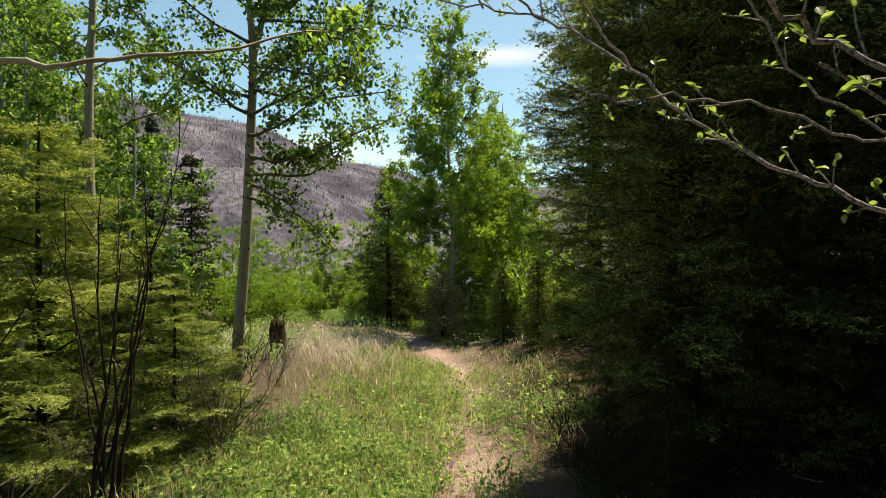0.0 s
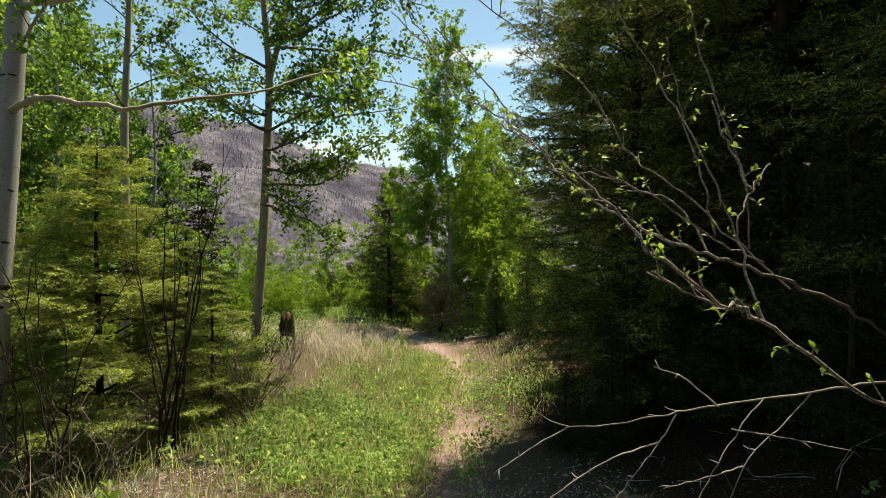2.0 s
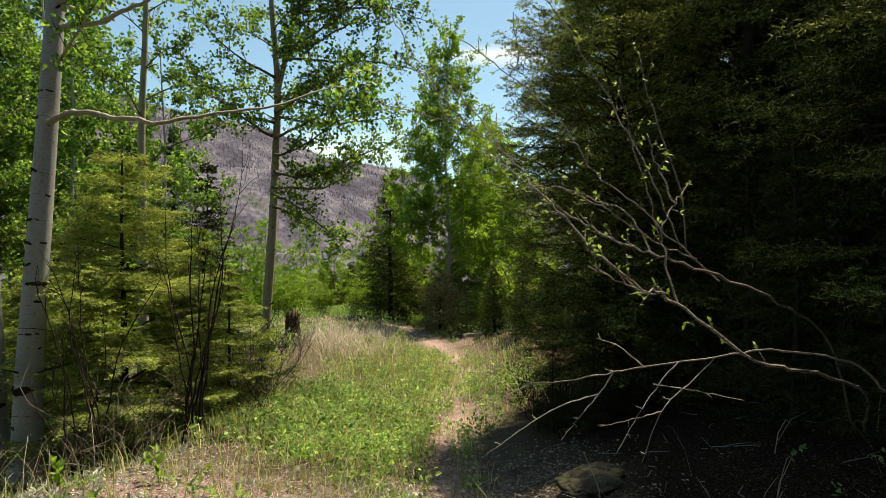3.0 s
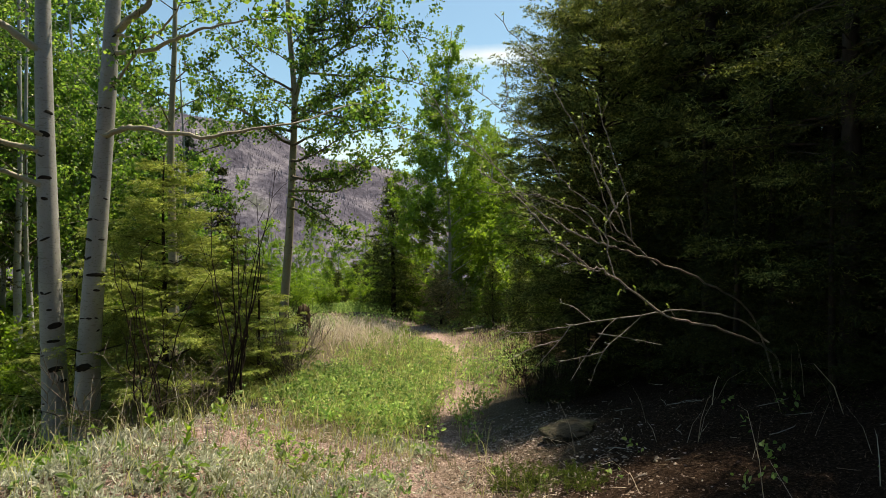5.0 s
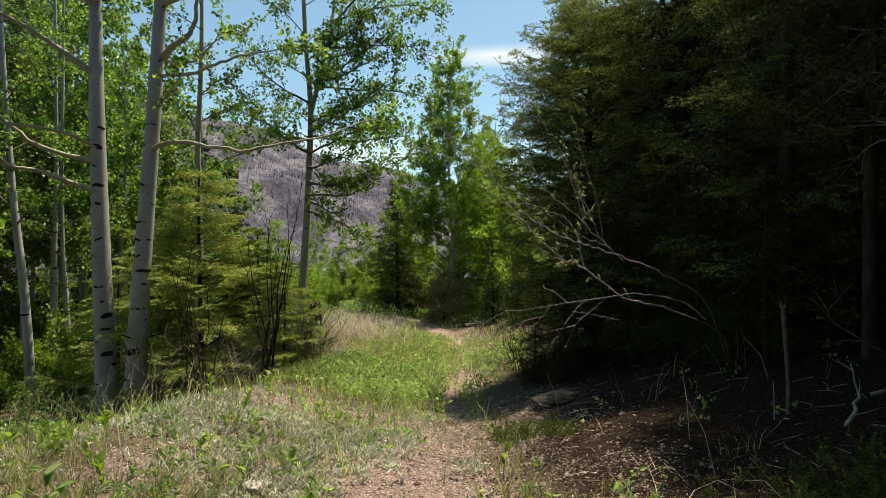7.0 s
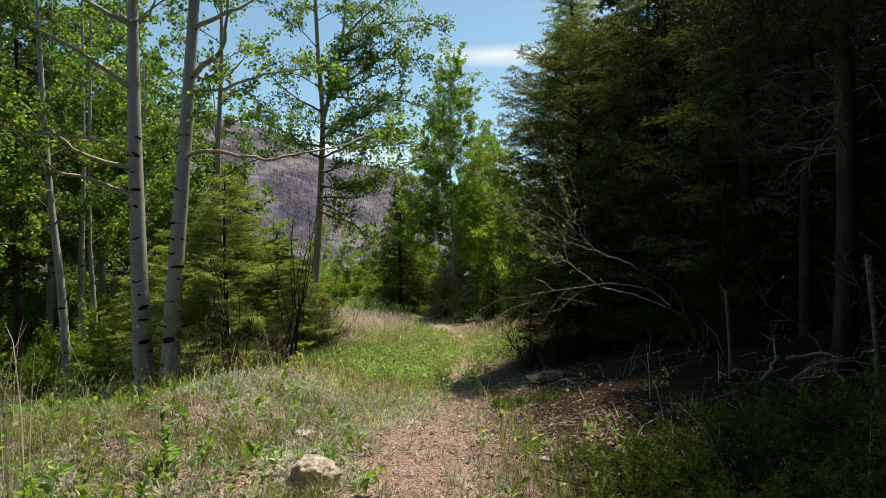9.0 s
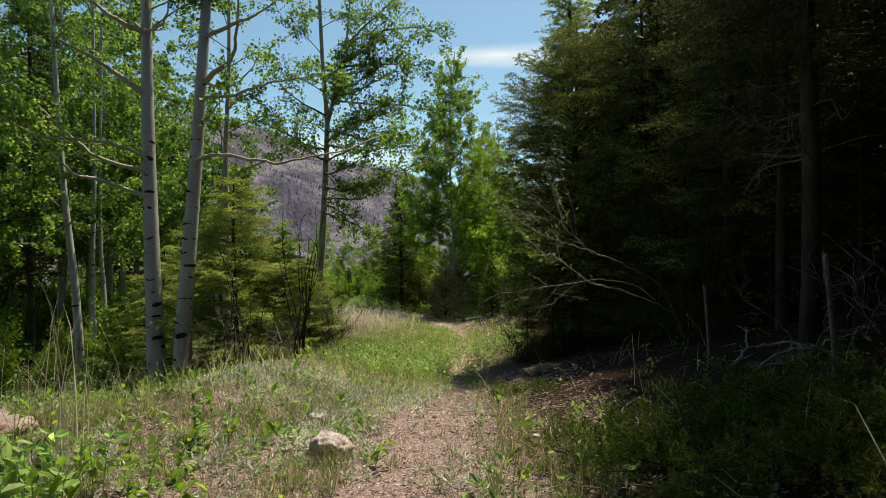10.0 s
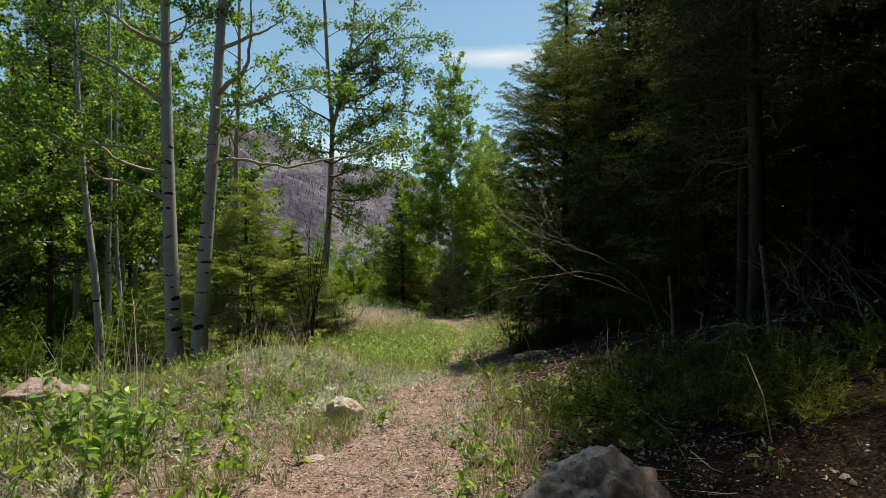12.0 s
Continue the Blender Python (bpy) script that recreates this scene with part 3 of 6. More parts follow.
def conifer(at, tall, reach, seed, whorls=26, arms=6, twig_gap=0.085, twig=0.3, count=12, needle=0.028, width=0.005, low=0.06, droop=0.25, lean=(0, 0), trunk=0.0,
            material=None, label="dense dark green conifer with drooping boughs", group="", dead=0, name="conifer_tree", profile=0.8, rise=0.15, wooden=True, shoulder=1.0, ragged=(0.5, 1.2), sag=0.34, flat=0.35, feather=0, hollow=0.12):
    """A conifer: tapered trunk, whorls of boughs with side twigs, single needles on every twig, dead snags below."""
    r = np.random.default_rng(seed)
    tree = thing(name, at, label, "tree", group)
    wood = Geo()
    r0 = trunk or 0.016 * tall + 0.02
    z = np.linspace(-0.1, tall, 14)
    line = np.stack([lean[0] * np.maximum(z / tall, 0) ** 1.3 * tall + 0.02 * np.sin(z * 1.7), lean[1] * (z / tall) * tall, z], -1)
    tube(wood, line, np.r_[r0 * 1.3, np.linspace(r0, 0.008, 13)], 9)
    part("trunk", wood, CONIFER_BARK, tree, smooth=True)
    a_rows, b_rows, wood = [], [], Geo()
    for k in range(whorls):
        s0 = low + (0.985 - low) * (k + 0.5 * r.random()) / whorls
        p0 = np.array([np.interp(s0 * tall, z, line[:, n]) for n in range(3)])
        size = reach * min(1.0, (1 - s0) / shoulder) ** profile * (0.75 + 0.25 * min(1.0, (s0 - low + 0.06) / 0.12))
        for q in range(arms):
            if feather:
                p0 = np.array([np.interp(min(0.99, s0 + r.uniform(-0.6, 0.6) / whorls) * tall, z, line[:, n]) for n in range(3)])
            a = k * 0.9 + (q + r.uniform(-0.6, 0.6)) * 2 * math.pi / arms
            ln = size * r.uniform(*ragged)
            up, down = rise * r.uniform(0.2, 1.9), droop * r.uniform(0.5, 1.5)
            o = np.array([math.cos(a), math.sin(a), 0.0])
            steps = min(7, max(4, int(ln / 0.12)))
            s = np.linspace(0, 1, steps)[:, None]
            bough = p0 + o * ln * s + np.array([[0, 0, 1.0]]) * (ln * (up * s - down * s**2 + 0.45 * down * s**4) + s * r.normal(0, 0.1 * ln) + r.normal(0, 0.06))
            if wooden:
                tube(wood, bough, np.linspace(max(0.005, 0.011 * ln), 0.002, steps), 3)
            side = np.array([-o[1], o[0], 0.0])
            m = max(3, int(ln / twig_gap))
            f = hollow + (1 - hollow) * (np.arange(m) + r.random(m)) / m
            base = np.stack([np.interp(f, s[:, 0], bough[:, n]) for n in range(3)], -1)
            for sign in (-1, 1):
                l2 = (twig * (0.55 + 0.45 * (1 - f)) * min(1.0, ln / (1.6 * twig) + 0.25) * r.uniform(0.6, 1.25, m))[:, None]
                end = base + (o * r.uniform(0.45, 0.9, (m, 1)) + sign * side * r.uniform(0.45, 0.95, (m, 1)) + np.array([[0, 0, 1.0]]) * r.normal(-0.1, sag, (m, 1))) * l2
                a_rows.append(base)
                b_rows.append(end)
            inner = int(hollow * (steps - 1))
            a_rows.append(bough[inner:-1])
            b_rows.append(bough[inner + 1:])
    if dead:
        snag = Geo()
        for k in range(dead):
            h = r.uniform(0.15, 0.55) * tall
            p0 = np.array([np.interp(h, z, line[:, n]) for n in range(3)])
            a, ln = r.uniform(0, 6.28), r.uniform(0.2, 0.75)
            o = np.array([math.cos(a), math.sin(a), r.uniform(-0.35, 0.15)])
            l = curve([p0, p0 + o * ln * 0.35 + r.normal(0, 0.04, 3), p0 + o * ln * 0.7 + r.normal(0, 0.06, 3), p0 + o * ln + r.normal(0, 0.09, 3)], 2)
            tube(snag, l, np.linspace(0.006, 0.0015, len(l)), 3)
            for t in twigs_along(l, 4, 0.22, r, 0.0):
                tube(snag, t, (0.003, 0.002, 0.001), 3)
        tagged(part("dead_twig_tangle", snag, BRUSH, tree, "bare grey dead branches"), kind="stuff")
    if wooden:
        tagged(part("bough_work", wood, CONIFER_BARK, tree), kind="stuff")
    green = Geo()
    a_all, b_all = np.concatenate(a_rows), np.concatenate(b_rows)
    if feather:
        d = b_all - a_all
        across = unit(np.cross(d, r.normal(0, 0.25, d.shape) + [0, 0, 1.0]))
        span = np.linalg.norm(d, axis=1, keepdims=True)
        more_a, more_b = [a_all], [b_all]
        for k in range(feather):
            f = (k + 0.6 + 0.4 * r.random((len(d), 1))) / (feather + 0.6)
            root = a_all + d * f
            for sign in (-1, 1):
                more_a.append(root)
                more_b.append(root + (d * 0.75 + sign * across * span * 0.7 + [0, 0, -0.1] * span) * (0.62 - 0.4 * f) * r.uniform(0.6, 1.2, (len(d), 1)))
        a_all, b_all = np.concatenate(more_a), np.concatenate(more_b)
    needles(green, a_all, b_all, count, needle, width, r, flat=flat)
    part("crown", green, material or SHADED_NEEDLE, tree)
    return tree


def spot(x, y, turn=0.0, size=1.0, sink=0.05):
    return Matrix.LocRotScale(on_ground(x, y, sink), Euler((0, 0, turn)), (size, size, size))


def rel(at, *points):
    return [np.array(p, float) - np.array(at) for p in points]


# the two big aspens on the bank
a0 = (-4.30, 9.27, -1.10)
aspen(a0, rel(a0, (-4.30, 9.27, -1.10), (-4.33, 9.27, -0.3), (-4.39, 9.27, 1.1), (-4.45, 9.27, 3.0), (-4.50, 9.3, 5.1), (-4.6, 9.3, 9.5)), 0.15, 0.05,
      limbs=[rel(a0, (-4.46, 9.25, 3.45), (-4.83, 9.06, 3.71), (-5.18, 8.86, 3.95), (-5.69, 8.66, 4.25), (-6.0, 8.46, 4.62)),
             rel(a0, (-4.42, 9.2, 1.92), (-4.94, 9.06, 2.14), (-5.18, 8.86, 2.2), (-5.38, 8.66, 2.43), (-5.62, 8.56, 2.7), (-5.78, 8.46, 3.01)),
             rel(a0, (-4.44, 9.2, 2.31), (-5.0, 9.15, 2.5), (-5.3, 9.05, 2.7), (-5.74, 8.95, 3.13), (-6.16, 8.85, 3.51)),
             rel(a0, (-4.42, 9.2, 2.49), (-4.59, 8.96, 2.62), (-5.0, 8.56, 2.67), (-5.31, 8.26, 2.64), (-5.74, 7.96, 2.9), (-5.8, 7.76, 3.2)),
             rel(a0, (-4.5, 9.25, 4.38), (-5.0, 9.1, 4.64), (-5.5, 8.9, 4.95), (-6.0, 8.8, 5.4)),
             rel(a0, (-4.45, 9.2, 4.4), (-4.14, 9.1, 4.42), (-4.06, 9.1, 4.7), (-4.05, 9.1, 5.1))],
      auto=20, low=0.76, limb=2.2, per=26, leaf=0.052, twig_count=12, twig=0.5, seed=21, pale=True, scars=32, scar_top=0.62, stout=(0.046, 0.03, 0.034, 0.026, 0.04, 0.024), label="tall aspen with smooth pale grey bark and black branch scars", group="aspens on the bank")
b0 = (-3.86, 9.10, -0.98)
aspen(b0, rel(b0, (-3.86, 9.10, -0.98), (-3.84, 9.10, -0.1), (-3.76, 9.10, 1.1), (-3.62, 9.1, 3.0), (-3.49, 9.1, 5.05), (-3.2, 9.1, 9.2)), 0.14, 0.05,
      limbs=[rel(b0, (-3.66, 9.05, 2.46), (-3.35, 8.9, 2.5), (-3.08, 8.72, 2.43), (-2.7, 8.58, 2.3), (-2.29, 8.47, 2.24), (-1.9, 8.6, 2.33), (-1.5, 8.9, 2.5), (-0.95, 9.4, 2.82), (-0.6, 9.7, 3.0)),
             rel(b0, (-3.52, 9.1, 4.27), (-3.0, 8.95, 4.42), (-2.68, 8.85, 4.5), (-2.25, 8.75, 4.74)),
             rel(b0, (-3.58, 9.1, 3.37), (-3.0, 8.9, 3.39), (-2.51, 8.7, 3.45), (-1.96, 8.45, 3.47), (-1.45, 8.3, 3.48)),
             rel(b0, (-3.58, 9.1, 3.58), (-3.15, 9.0, 3.53), (-2.85, 8.9, 3.68), (-2.6, 8.8, 3.9)),
             rel(b0, (-3.6, 9.1, 3.0), (-3.4, 8.95, 3.1), (-3.2, 8.9, 3.35), (-3.15, 8.9, 3.6)),
             rel(b0, (-3.56, 9.1, 3.6), (-3.3, 9.05, 3.78), (-3.1, 9.0, 3.95), (-3.0, 8.95, 4.3), (-2.98, 8.9, 4.9), (-2.8, 8.8, 5.6))],
      auto=16, low=0.8, per=26, leaf=0.052, twig_count=12, twig=0.5, seed=22, clear=0.88, pale=True, catkins=30, scars=34, scar_top=0.62, stout=(0.032, 0.036, 0.028, 0.024, 0.02, 0.046), label="tall leaning aspen with smooth pale bark and one long low limb", group="aspens on the bank")
c0 = (-2.66, 12.55, -1.15)
aspen(c0, rel(c0, (-2.66, 12.55, -1.15), (-2.62, 12.55, 0.0), (-2.52, 12.55, 1.4), (-2.46, 12.55, 2.7), (-2.43, 12.55, 3.8), (-2.52, 12.55, 5.0), (-2.6, 12.55, 6.5), (-2.7, 12.5, 8.2)), 0.086, 0.025,
      fork=rel(c0, (-2.43, 12.55, 3.7), (-2.2, 12.5, 4.6), (-2.0, 12.5, 5.6), (-1.85, 12.4, 7.6)),
      limbs=[rel(c0, (-2.46, 12.5, 2.45), (-2.0, 12.3, 2.35), (-1.5, 12.1, 2.4), (-1.1, 12.0, 2.7)),
             rel(c0, (-2.46, 12.5, 2.7), (-2.1, 12.3, 2.75), (-1.6, 12.1, 3.0), (-1.0, 11.9, 3.3)),
             rel(c0, (-2.46, 12.5, 3.2), (-2.9, 12.3, 3.3), (-3.4, 12.2, 3.7), (-3.8, 12.1, 4.2)),
             rel(c0, (-2.45, 12.5, 3.5), (-2.0, 12.4, 3.7), (-1.4, 12.3, 3.8), (-0.8, 12.2, 4.0)),
             rel(c0, (-2.45, 12.5, 3.9), (-3.0, 12.3, 4.2), (-3.6, 12.0, 4.8)),
             rel(c0, (-2.45, 12.5, 3.35), (-1.9, 12.3, 3.65), (-1.3, 12.1, 3.95), (-0.75, 12.0, 4.3)),
             rel(c0, (-2.3, 12.5, 4.3), (-1.7, 12.3, 4.6), (-1.1, 12.2, 4.95), (-0.6, 12.1, 5.4)),
             rel(c0, (-2.46, 12.5, 2.95), (-1.9, 12.4, 3.15), (-1.4, 12.4, 3.4), (-0.8, 12.4, 3.65)),
             rel(c0, (-2.2, 12.5, 4.7), (-1.6, 12.3, 4.8), (-0.9, 12.1, 5.3)),
             rel(c0, (-2.45, 12.5, 3.6), (-1.9, 12.0, 3.4), (-1.2, 11.6, 3.2), (-0.7, 11.3, 3.1)),
             rel(c0, (-2.3, 12.5, 4.3), (-1.8, 12.2, 4.3), (-1.1, 11.8, 4.5), (-0.6, 11.5, 4.6)),
             rel(c0, (-2.5, 12.5, 3.0), (-2.7, 12.0, 3.1), (-3.0, 11.4, 3.3), (-3.2, 10.9, 3.4)),
             rel(c0, (-2.2, 12.5, 4.9), (-1.5, 12.2, 5.2), (-0.7, 11.9, 5.9)),
             rel(c0, (-2.0, 12.5, 5.4), (-1.4, 12.0, 5.7), (-0.6, 11.5, 6.2)),
             rel(c0, (-2.5, 12.5, 2.1), (-2.1, 12.2, 1.9), (-1.7, 12.0, 1.7)),
             rel(c0, (-2.48, 12.5, 2.38), (-1.94, 12.4, 2.39), (-1.6, 12.4, 2.5), (-1.1, 12.3, 2.67), (-0.6, 12.2, 2.85), (-0.1, 12.1, 3.1)),
             rel(c0, (-2.5, 12.5, 2.2), (-1.9, 12.5, 2.2), (-1.5, 12.5, 2.3), (-1.26, 12.5, 2.54), (-1.05, 12.5, 2.9)),
             rel(c0, (-2.3, 12.5, 4.2), (-1.6, 12.3, 4.1), (-0.8, 12.1, 4.0), (-0.1, 11.9, 3.8)),
             rel(c0, (-2.1, 12.5, 4.9), (-1.3, 12.3, 4.9), (-0.6, 12.1, 4.8), (0.0, 11.9, 4.5)),
             rel(c0, (-2.0, 12.5, 5.4), (-1.2, 12.4, 5.6), (-0.4, 12.3, 5.6), (0.1, 12.2, 5.3)),
             rel(c0, (-2.45, 12.5, 3.3), (-1.8, 12.6, 3.2), (-1.0, 12.7, 3.3), (-0.4, 12.8, 3.4)),
             rel(c0, (-2.5, 12.5, 1.9), (-2.0, 12.5, 1.75), (-1.6, 12.4, 1.5), (-1.3, 12.3, 1.2))],
      auto=14, low=0.5, limb=1.9, seed=23, clear=0.14, bark=OLIVE_BARK, scars=22, catkins=80, twig_count=13, per=34, leaf=0.046, twig=0.45, label="slender forked aspen with thin pale trunk and airy crown", group="aspens on the bank")
d0 = (-4.44, 12.35, -1.35)
aspen(d0, rel(d0, (-4.44, 12.35, -1.35), (-4.42, 12.35, 1.0), (-4.45, 12.35, 3.0), (-4.38, 12.35, 5.2), (-4.42, 12.35, 9.0)), 0.085, 0.02, auto=15, low=0.45, limb=1.9, per=20, leaf=0.055, twig_count=13, twig=0.5, seed=24, bark=OLIVE_BARK, scars=18, group="aspens on the bank")
e0 = (-6.48, 10.97, -1.7)
aspen(e0, rel(e0, (-6.48, 10.97, -1.7), (-6.62, 10.97, 0.4), (-6.84, 10.97, 2.4), (-7.05, 10.97, 5.6), (-7.1, 10.97, 8.5)), 0.08, 0.02, auto=17, low=0.42, limb=2.1, per=20, leaf=0.06, twig_count=12, twig=0.5, seed=25, group="aspens on the bank", scars=18)
f0 = (-7.75, 13.4, -1.9)
aspen(f0, rel(f0, (-7.75, 13.4, -1.9), (-7.8, 13.4, 0.8), (-7.75, 13.4, 3.0), (-7.8, 13.4, 8.5)), 0.085, 0.02, auto=17, low=0.38, limb=2.3, per=20, leaf=0.06, twig_count=12, twig=0.5, seed=26, group="aspens on the bank", scars=18)

h0 = (-7.3, 13.2, -1.9)
aspen(h0, rel(h0, (-7.3, 13.2, -1.9), (-7.42, 13.2, 0.2), (-7.5, 13.2, 2.0), (-7.45, 13.2, 8.0)), 0.065, 0.02, auto=11, low=0.45, limb=1.8, per=20, leaf=0.06, seed=27, group="aspens on the bank", scars=14)

# other aspens in the grove on the slope, of two builds
p = on_ground(-9.6, 15.0, 0.1)
grove_a = aspen(p, [(0, 0, 0), (0.05, 0, 2.5), (-0.1, 0.05, 5.0), (0.1, 0, 9.0)], 0.08, 0.015, auto=30, low=0.3, limb=2.4, per=38, leaf=0.085, twig_count=9, twig=0.6, simple=True, split=False, seed=31, group="grove aspens", scars=14)
p = on_ground(-6.2, 16.5, 0.1)
grove_b = aspen(p, [(0, 0, 0), (-0.08, 0, 2.0), (0.1, 0.05, 4.0), (0.0, 0, 7.0)], 0.06, 0.012, auto=22, low=0.28, limb=1.9, per=38, leaf=0.08, twig_count=9, twig=0.6, simple=True, split=False, seed=32, group="grove aspens", scars=12)
for x, y, turn, size, kind in ((-8.3, 10.2, 2.0, 0.9, 0), (-11.5, 13.0, 1.0, 1.1, 0), (-13.5, 18.5, 3.0, 1.1, 0), (-10.5, 20.5, 4.0, 1.0, 0), (-8.8, 18.6, 0.5, 1.1, 1),
                                (-12.0, 9.5, 1.5, 1.0, 1), (-16.0, 25.0, 0.2, 1.2, 0), (-14.5, 14.0, 4.4, 1.0, 1), (-8.0, 7.0, 0.9, 0.9, 1), (-7.5, 15.4, 1.3, 1.1, 1), (-9.9, 12.6, 2.3, 1.0, 1), (-10.6, 16.6, 3.3, 1.2, 1), (-8.6, 16.2, 3.9, 1.05, 0), (-12.4, 17.2, 2.6, 1.3, 0), (-10.9, 18.4, 5.1, 1.35, 0), (-9.9, 17.6, 0.4, 1.3, 0)):
    copy_thing((grove_a, grove_b)[kind], spot(x, y, turn, size))

# bright young aspens down the path
p = on_ground(0.25, 21.8, 0.1)
young_a = aspen(p, [(0, 0, 0), (0.1, 0, 3.0), (-0.05, 0, 6.5), (0.15, 0, 9.9)], 0.07, 0.015, auto=90, low=0.23, limb=2.7, taper=1.08, per=56, leaf=0.072, simple=True, split=False, bare_twigs=True, seed=41, scars=6, twig_count=9, twig=0.65,
                material=BRIGHT_LEAF, label="young aspen in full bright green leaf", group="young aspens", name="young_aspen_tree")
p = on_ground(2.0, 24.5, 0.1)
young_b = aspen(p, [(0, 0, 0), (0.1, 0, 2.0), (-0.05, 0, 4.5), (0.1, 0, 7.5)], 0.06, 0.012, auto=34, low=0.08, limb=2.3, taper=1.0, per=40, leaf=0.09, simple=True, split=False, bare_twigs=True, seed=42, scars=4, twig_count=9, twig=0.65,
                material=BRIGHT_LEAF, label="young aspen in full bright green leaf", group="young aspens", name="young_aspen_tree")
for x, y, turn, size, kind in ((1.75, 25.5, 1.1, 0.8, 0), (-5.0, 31.0, 2.0, 0.62, 1), (-6.8, 33.0, 0.6, 0.7, 1), (-8.6, 32.0, 4.1, 0.72, 1), (-10.5, 34.0, 3.0, 0.7, 1), (-4.2, 35.0, 5.0, 0.7, 1), (-12.6, 36.0, 1.7, 0.8, 1),
                               (-7.4, 27.5, 2.2, 0.5, 1), (-5.8, 26.0, 0.9, 0.42, 1), (3.0, 28.0, 2.9, 1.0, 1), (-1.3, 25.5, 2.6, 0.75, 1), (-2.6, 36.5, 3.4, 0.7, 1), (-15.5, 38.0, 0.7, 0.9, 1)):
    copy_thing((young_a, young_b)[kind], spot(x, y, turn, size))

# the light green firs under the aspens
p = on_ground(-3.4, 9.95, 0.05)
fir = conifer(p, 3.5, 1.7, 51, whorls=13, arms=8, twig=0.4, twig_gap=0.075, count=12, needle=0.036, width=0.009, sag=0.2, flat=0.7, ragged=(0.55, 1.1), low=0.13, feather=3, hollow=0.18, material=FIR_NEEDLE, label="young light green fir with feathery layered boughs down to the ground", group="young firs", name="young_fir_tree", droop=0.5, rise=0.32, profile=0.7, trunk=0.045)
p = on_ground(-2.15, 9.7, 0.03)
small_fir = conifer(p, 1.6, 0.85, 52, whorls=9, arms=7, twig=0.26, twig_gap=0.065, count=10, needle=0.028, width=0.007, sag=0.12, flat=0.8, ragged=(0.6, 1.1), low=0.05, feather=3, material=FIR_NEEDLE, label="small yellow-green fir at the edge of the bank", group="young firs", name="young_fir_tree", droop=0.5, rise=0.3, trunk=0.02)
for x, y, turn, size in ((-3.35, 9.35, 0.7, 0.8), (-2.8, 10.6, 1.2, 1.5), (-4.9, 10.6, 3.2, 1.3), (-5.6, 12.2, 4.0, 1.6), (0.95, 20.3, 0.4, 0.8)):
    copy_thing(small_fir, spot(x, y, turn, size))

# the big dark conifer beside the path, and the stand behind it
p = on_ground(2.08, 9.8, 0.05)
conifer(p, 5.0, 1.28, 61, whorls=32, arms=10, twig=0.34, twig_gap=0.09, count=7, needle=0.036, width=0.009, low=0.05, profile=0.58, shoulder=0.34, ragged=(0.82, 1.06), sag=0.32, flat=0.45, droop=0.52, rise=0.5, feather=3, hollow=0.25, material=OLIVE_NEEDLE, label="big bushy dark conifer, shaded, with boughs almost to the ground", group="stand of conifers", dead=30)
p = on_ground(5.2, 24.5, 0.05)
conifer(p, 15.0, 2.7, 62, whorls=40, arms=7, twig=0.8, twig_gap=0.22, count=14, needle=0.12, width=0.045, low=0.05, profile=0.7, droop=0.3, material=FIR_NEEDLE, label="tall pale green conifer lit from above", group="stand of conifers")
p = on_ground(2.42, 4.5, 0.05)
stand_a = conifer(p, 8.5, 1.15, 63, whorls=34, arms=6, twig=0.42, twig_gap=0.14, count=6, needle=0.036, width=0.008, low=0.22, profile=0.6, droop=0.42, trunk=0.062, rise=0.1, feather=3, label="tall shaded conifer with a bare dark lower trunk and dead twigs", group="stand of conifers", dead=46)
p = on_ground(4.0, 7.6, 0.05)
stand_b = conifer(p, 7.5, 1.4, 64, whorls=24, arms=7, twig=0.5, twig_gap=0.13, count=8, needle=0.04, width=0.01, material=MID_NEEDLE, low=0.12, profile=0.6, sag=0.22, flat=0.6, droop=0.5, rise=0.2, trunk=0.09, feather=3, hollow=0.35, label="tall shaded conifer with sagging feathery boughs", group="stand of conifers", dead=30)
# includes unseen trees beside the camera, added to shade the forest floor
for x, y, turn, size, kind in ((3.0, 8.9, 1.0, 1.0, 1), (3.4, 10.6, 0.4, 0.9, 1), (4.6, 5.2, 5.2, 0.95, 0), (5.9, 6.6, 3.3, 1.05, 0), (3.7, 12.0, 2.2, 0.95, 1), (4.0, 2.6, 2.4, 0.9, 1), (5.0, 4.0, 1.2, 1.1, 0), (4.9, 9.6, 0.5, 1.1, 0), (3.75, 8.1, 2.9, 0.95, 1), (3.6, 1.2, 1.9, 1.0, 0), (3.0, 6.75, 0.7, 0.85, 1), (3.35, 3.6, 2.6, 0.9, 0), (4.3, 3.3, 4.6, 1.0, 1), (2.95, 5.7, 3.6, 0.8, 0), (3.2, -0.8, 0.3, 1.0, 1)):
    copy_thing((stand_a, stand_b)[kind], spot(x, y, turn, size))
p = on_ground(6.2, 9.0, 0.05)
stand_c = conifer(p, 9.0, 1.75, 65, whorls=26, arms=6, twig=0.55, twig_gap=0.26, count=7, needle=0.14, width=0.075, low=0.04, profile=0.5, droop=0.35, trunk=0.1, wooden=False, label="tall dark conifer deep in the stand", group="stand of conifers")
q = np.random.default_rng(66)
# fill of the stand; its rows level with the camera are unseen, added for shade
for x in np.arange(3.2, 8.4, 1.9):
    for y in np.arange(-1.5, 21.0, 2.1):
        px, py = x + q.uniform(-0.6, 0.6), y + q.uniform(-0.6, 0.6)
        if px > 3.0 + (1.2 if py < 8 else 0) + (1.0 if py > 15 else 0):
            copy_thing(stand_c, spot(px, py, q.uniform(0, 6), q.uniform(0.75, 1.15) * (0.82 if px < 4.8 else 1.0)))
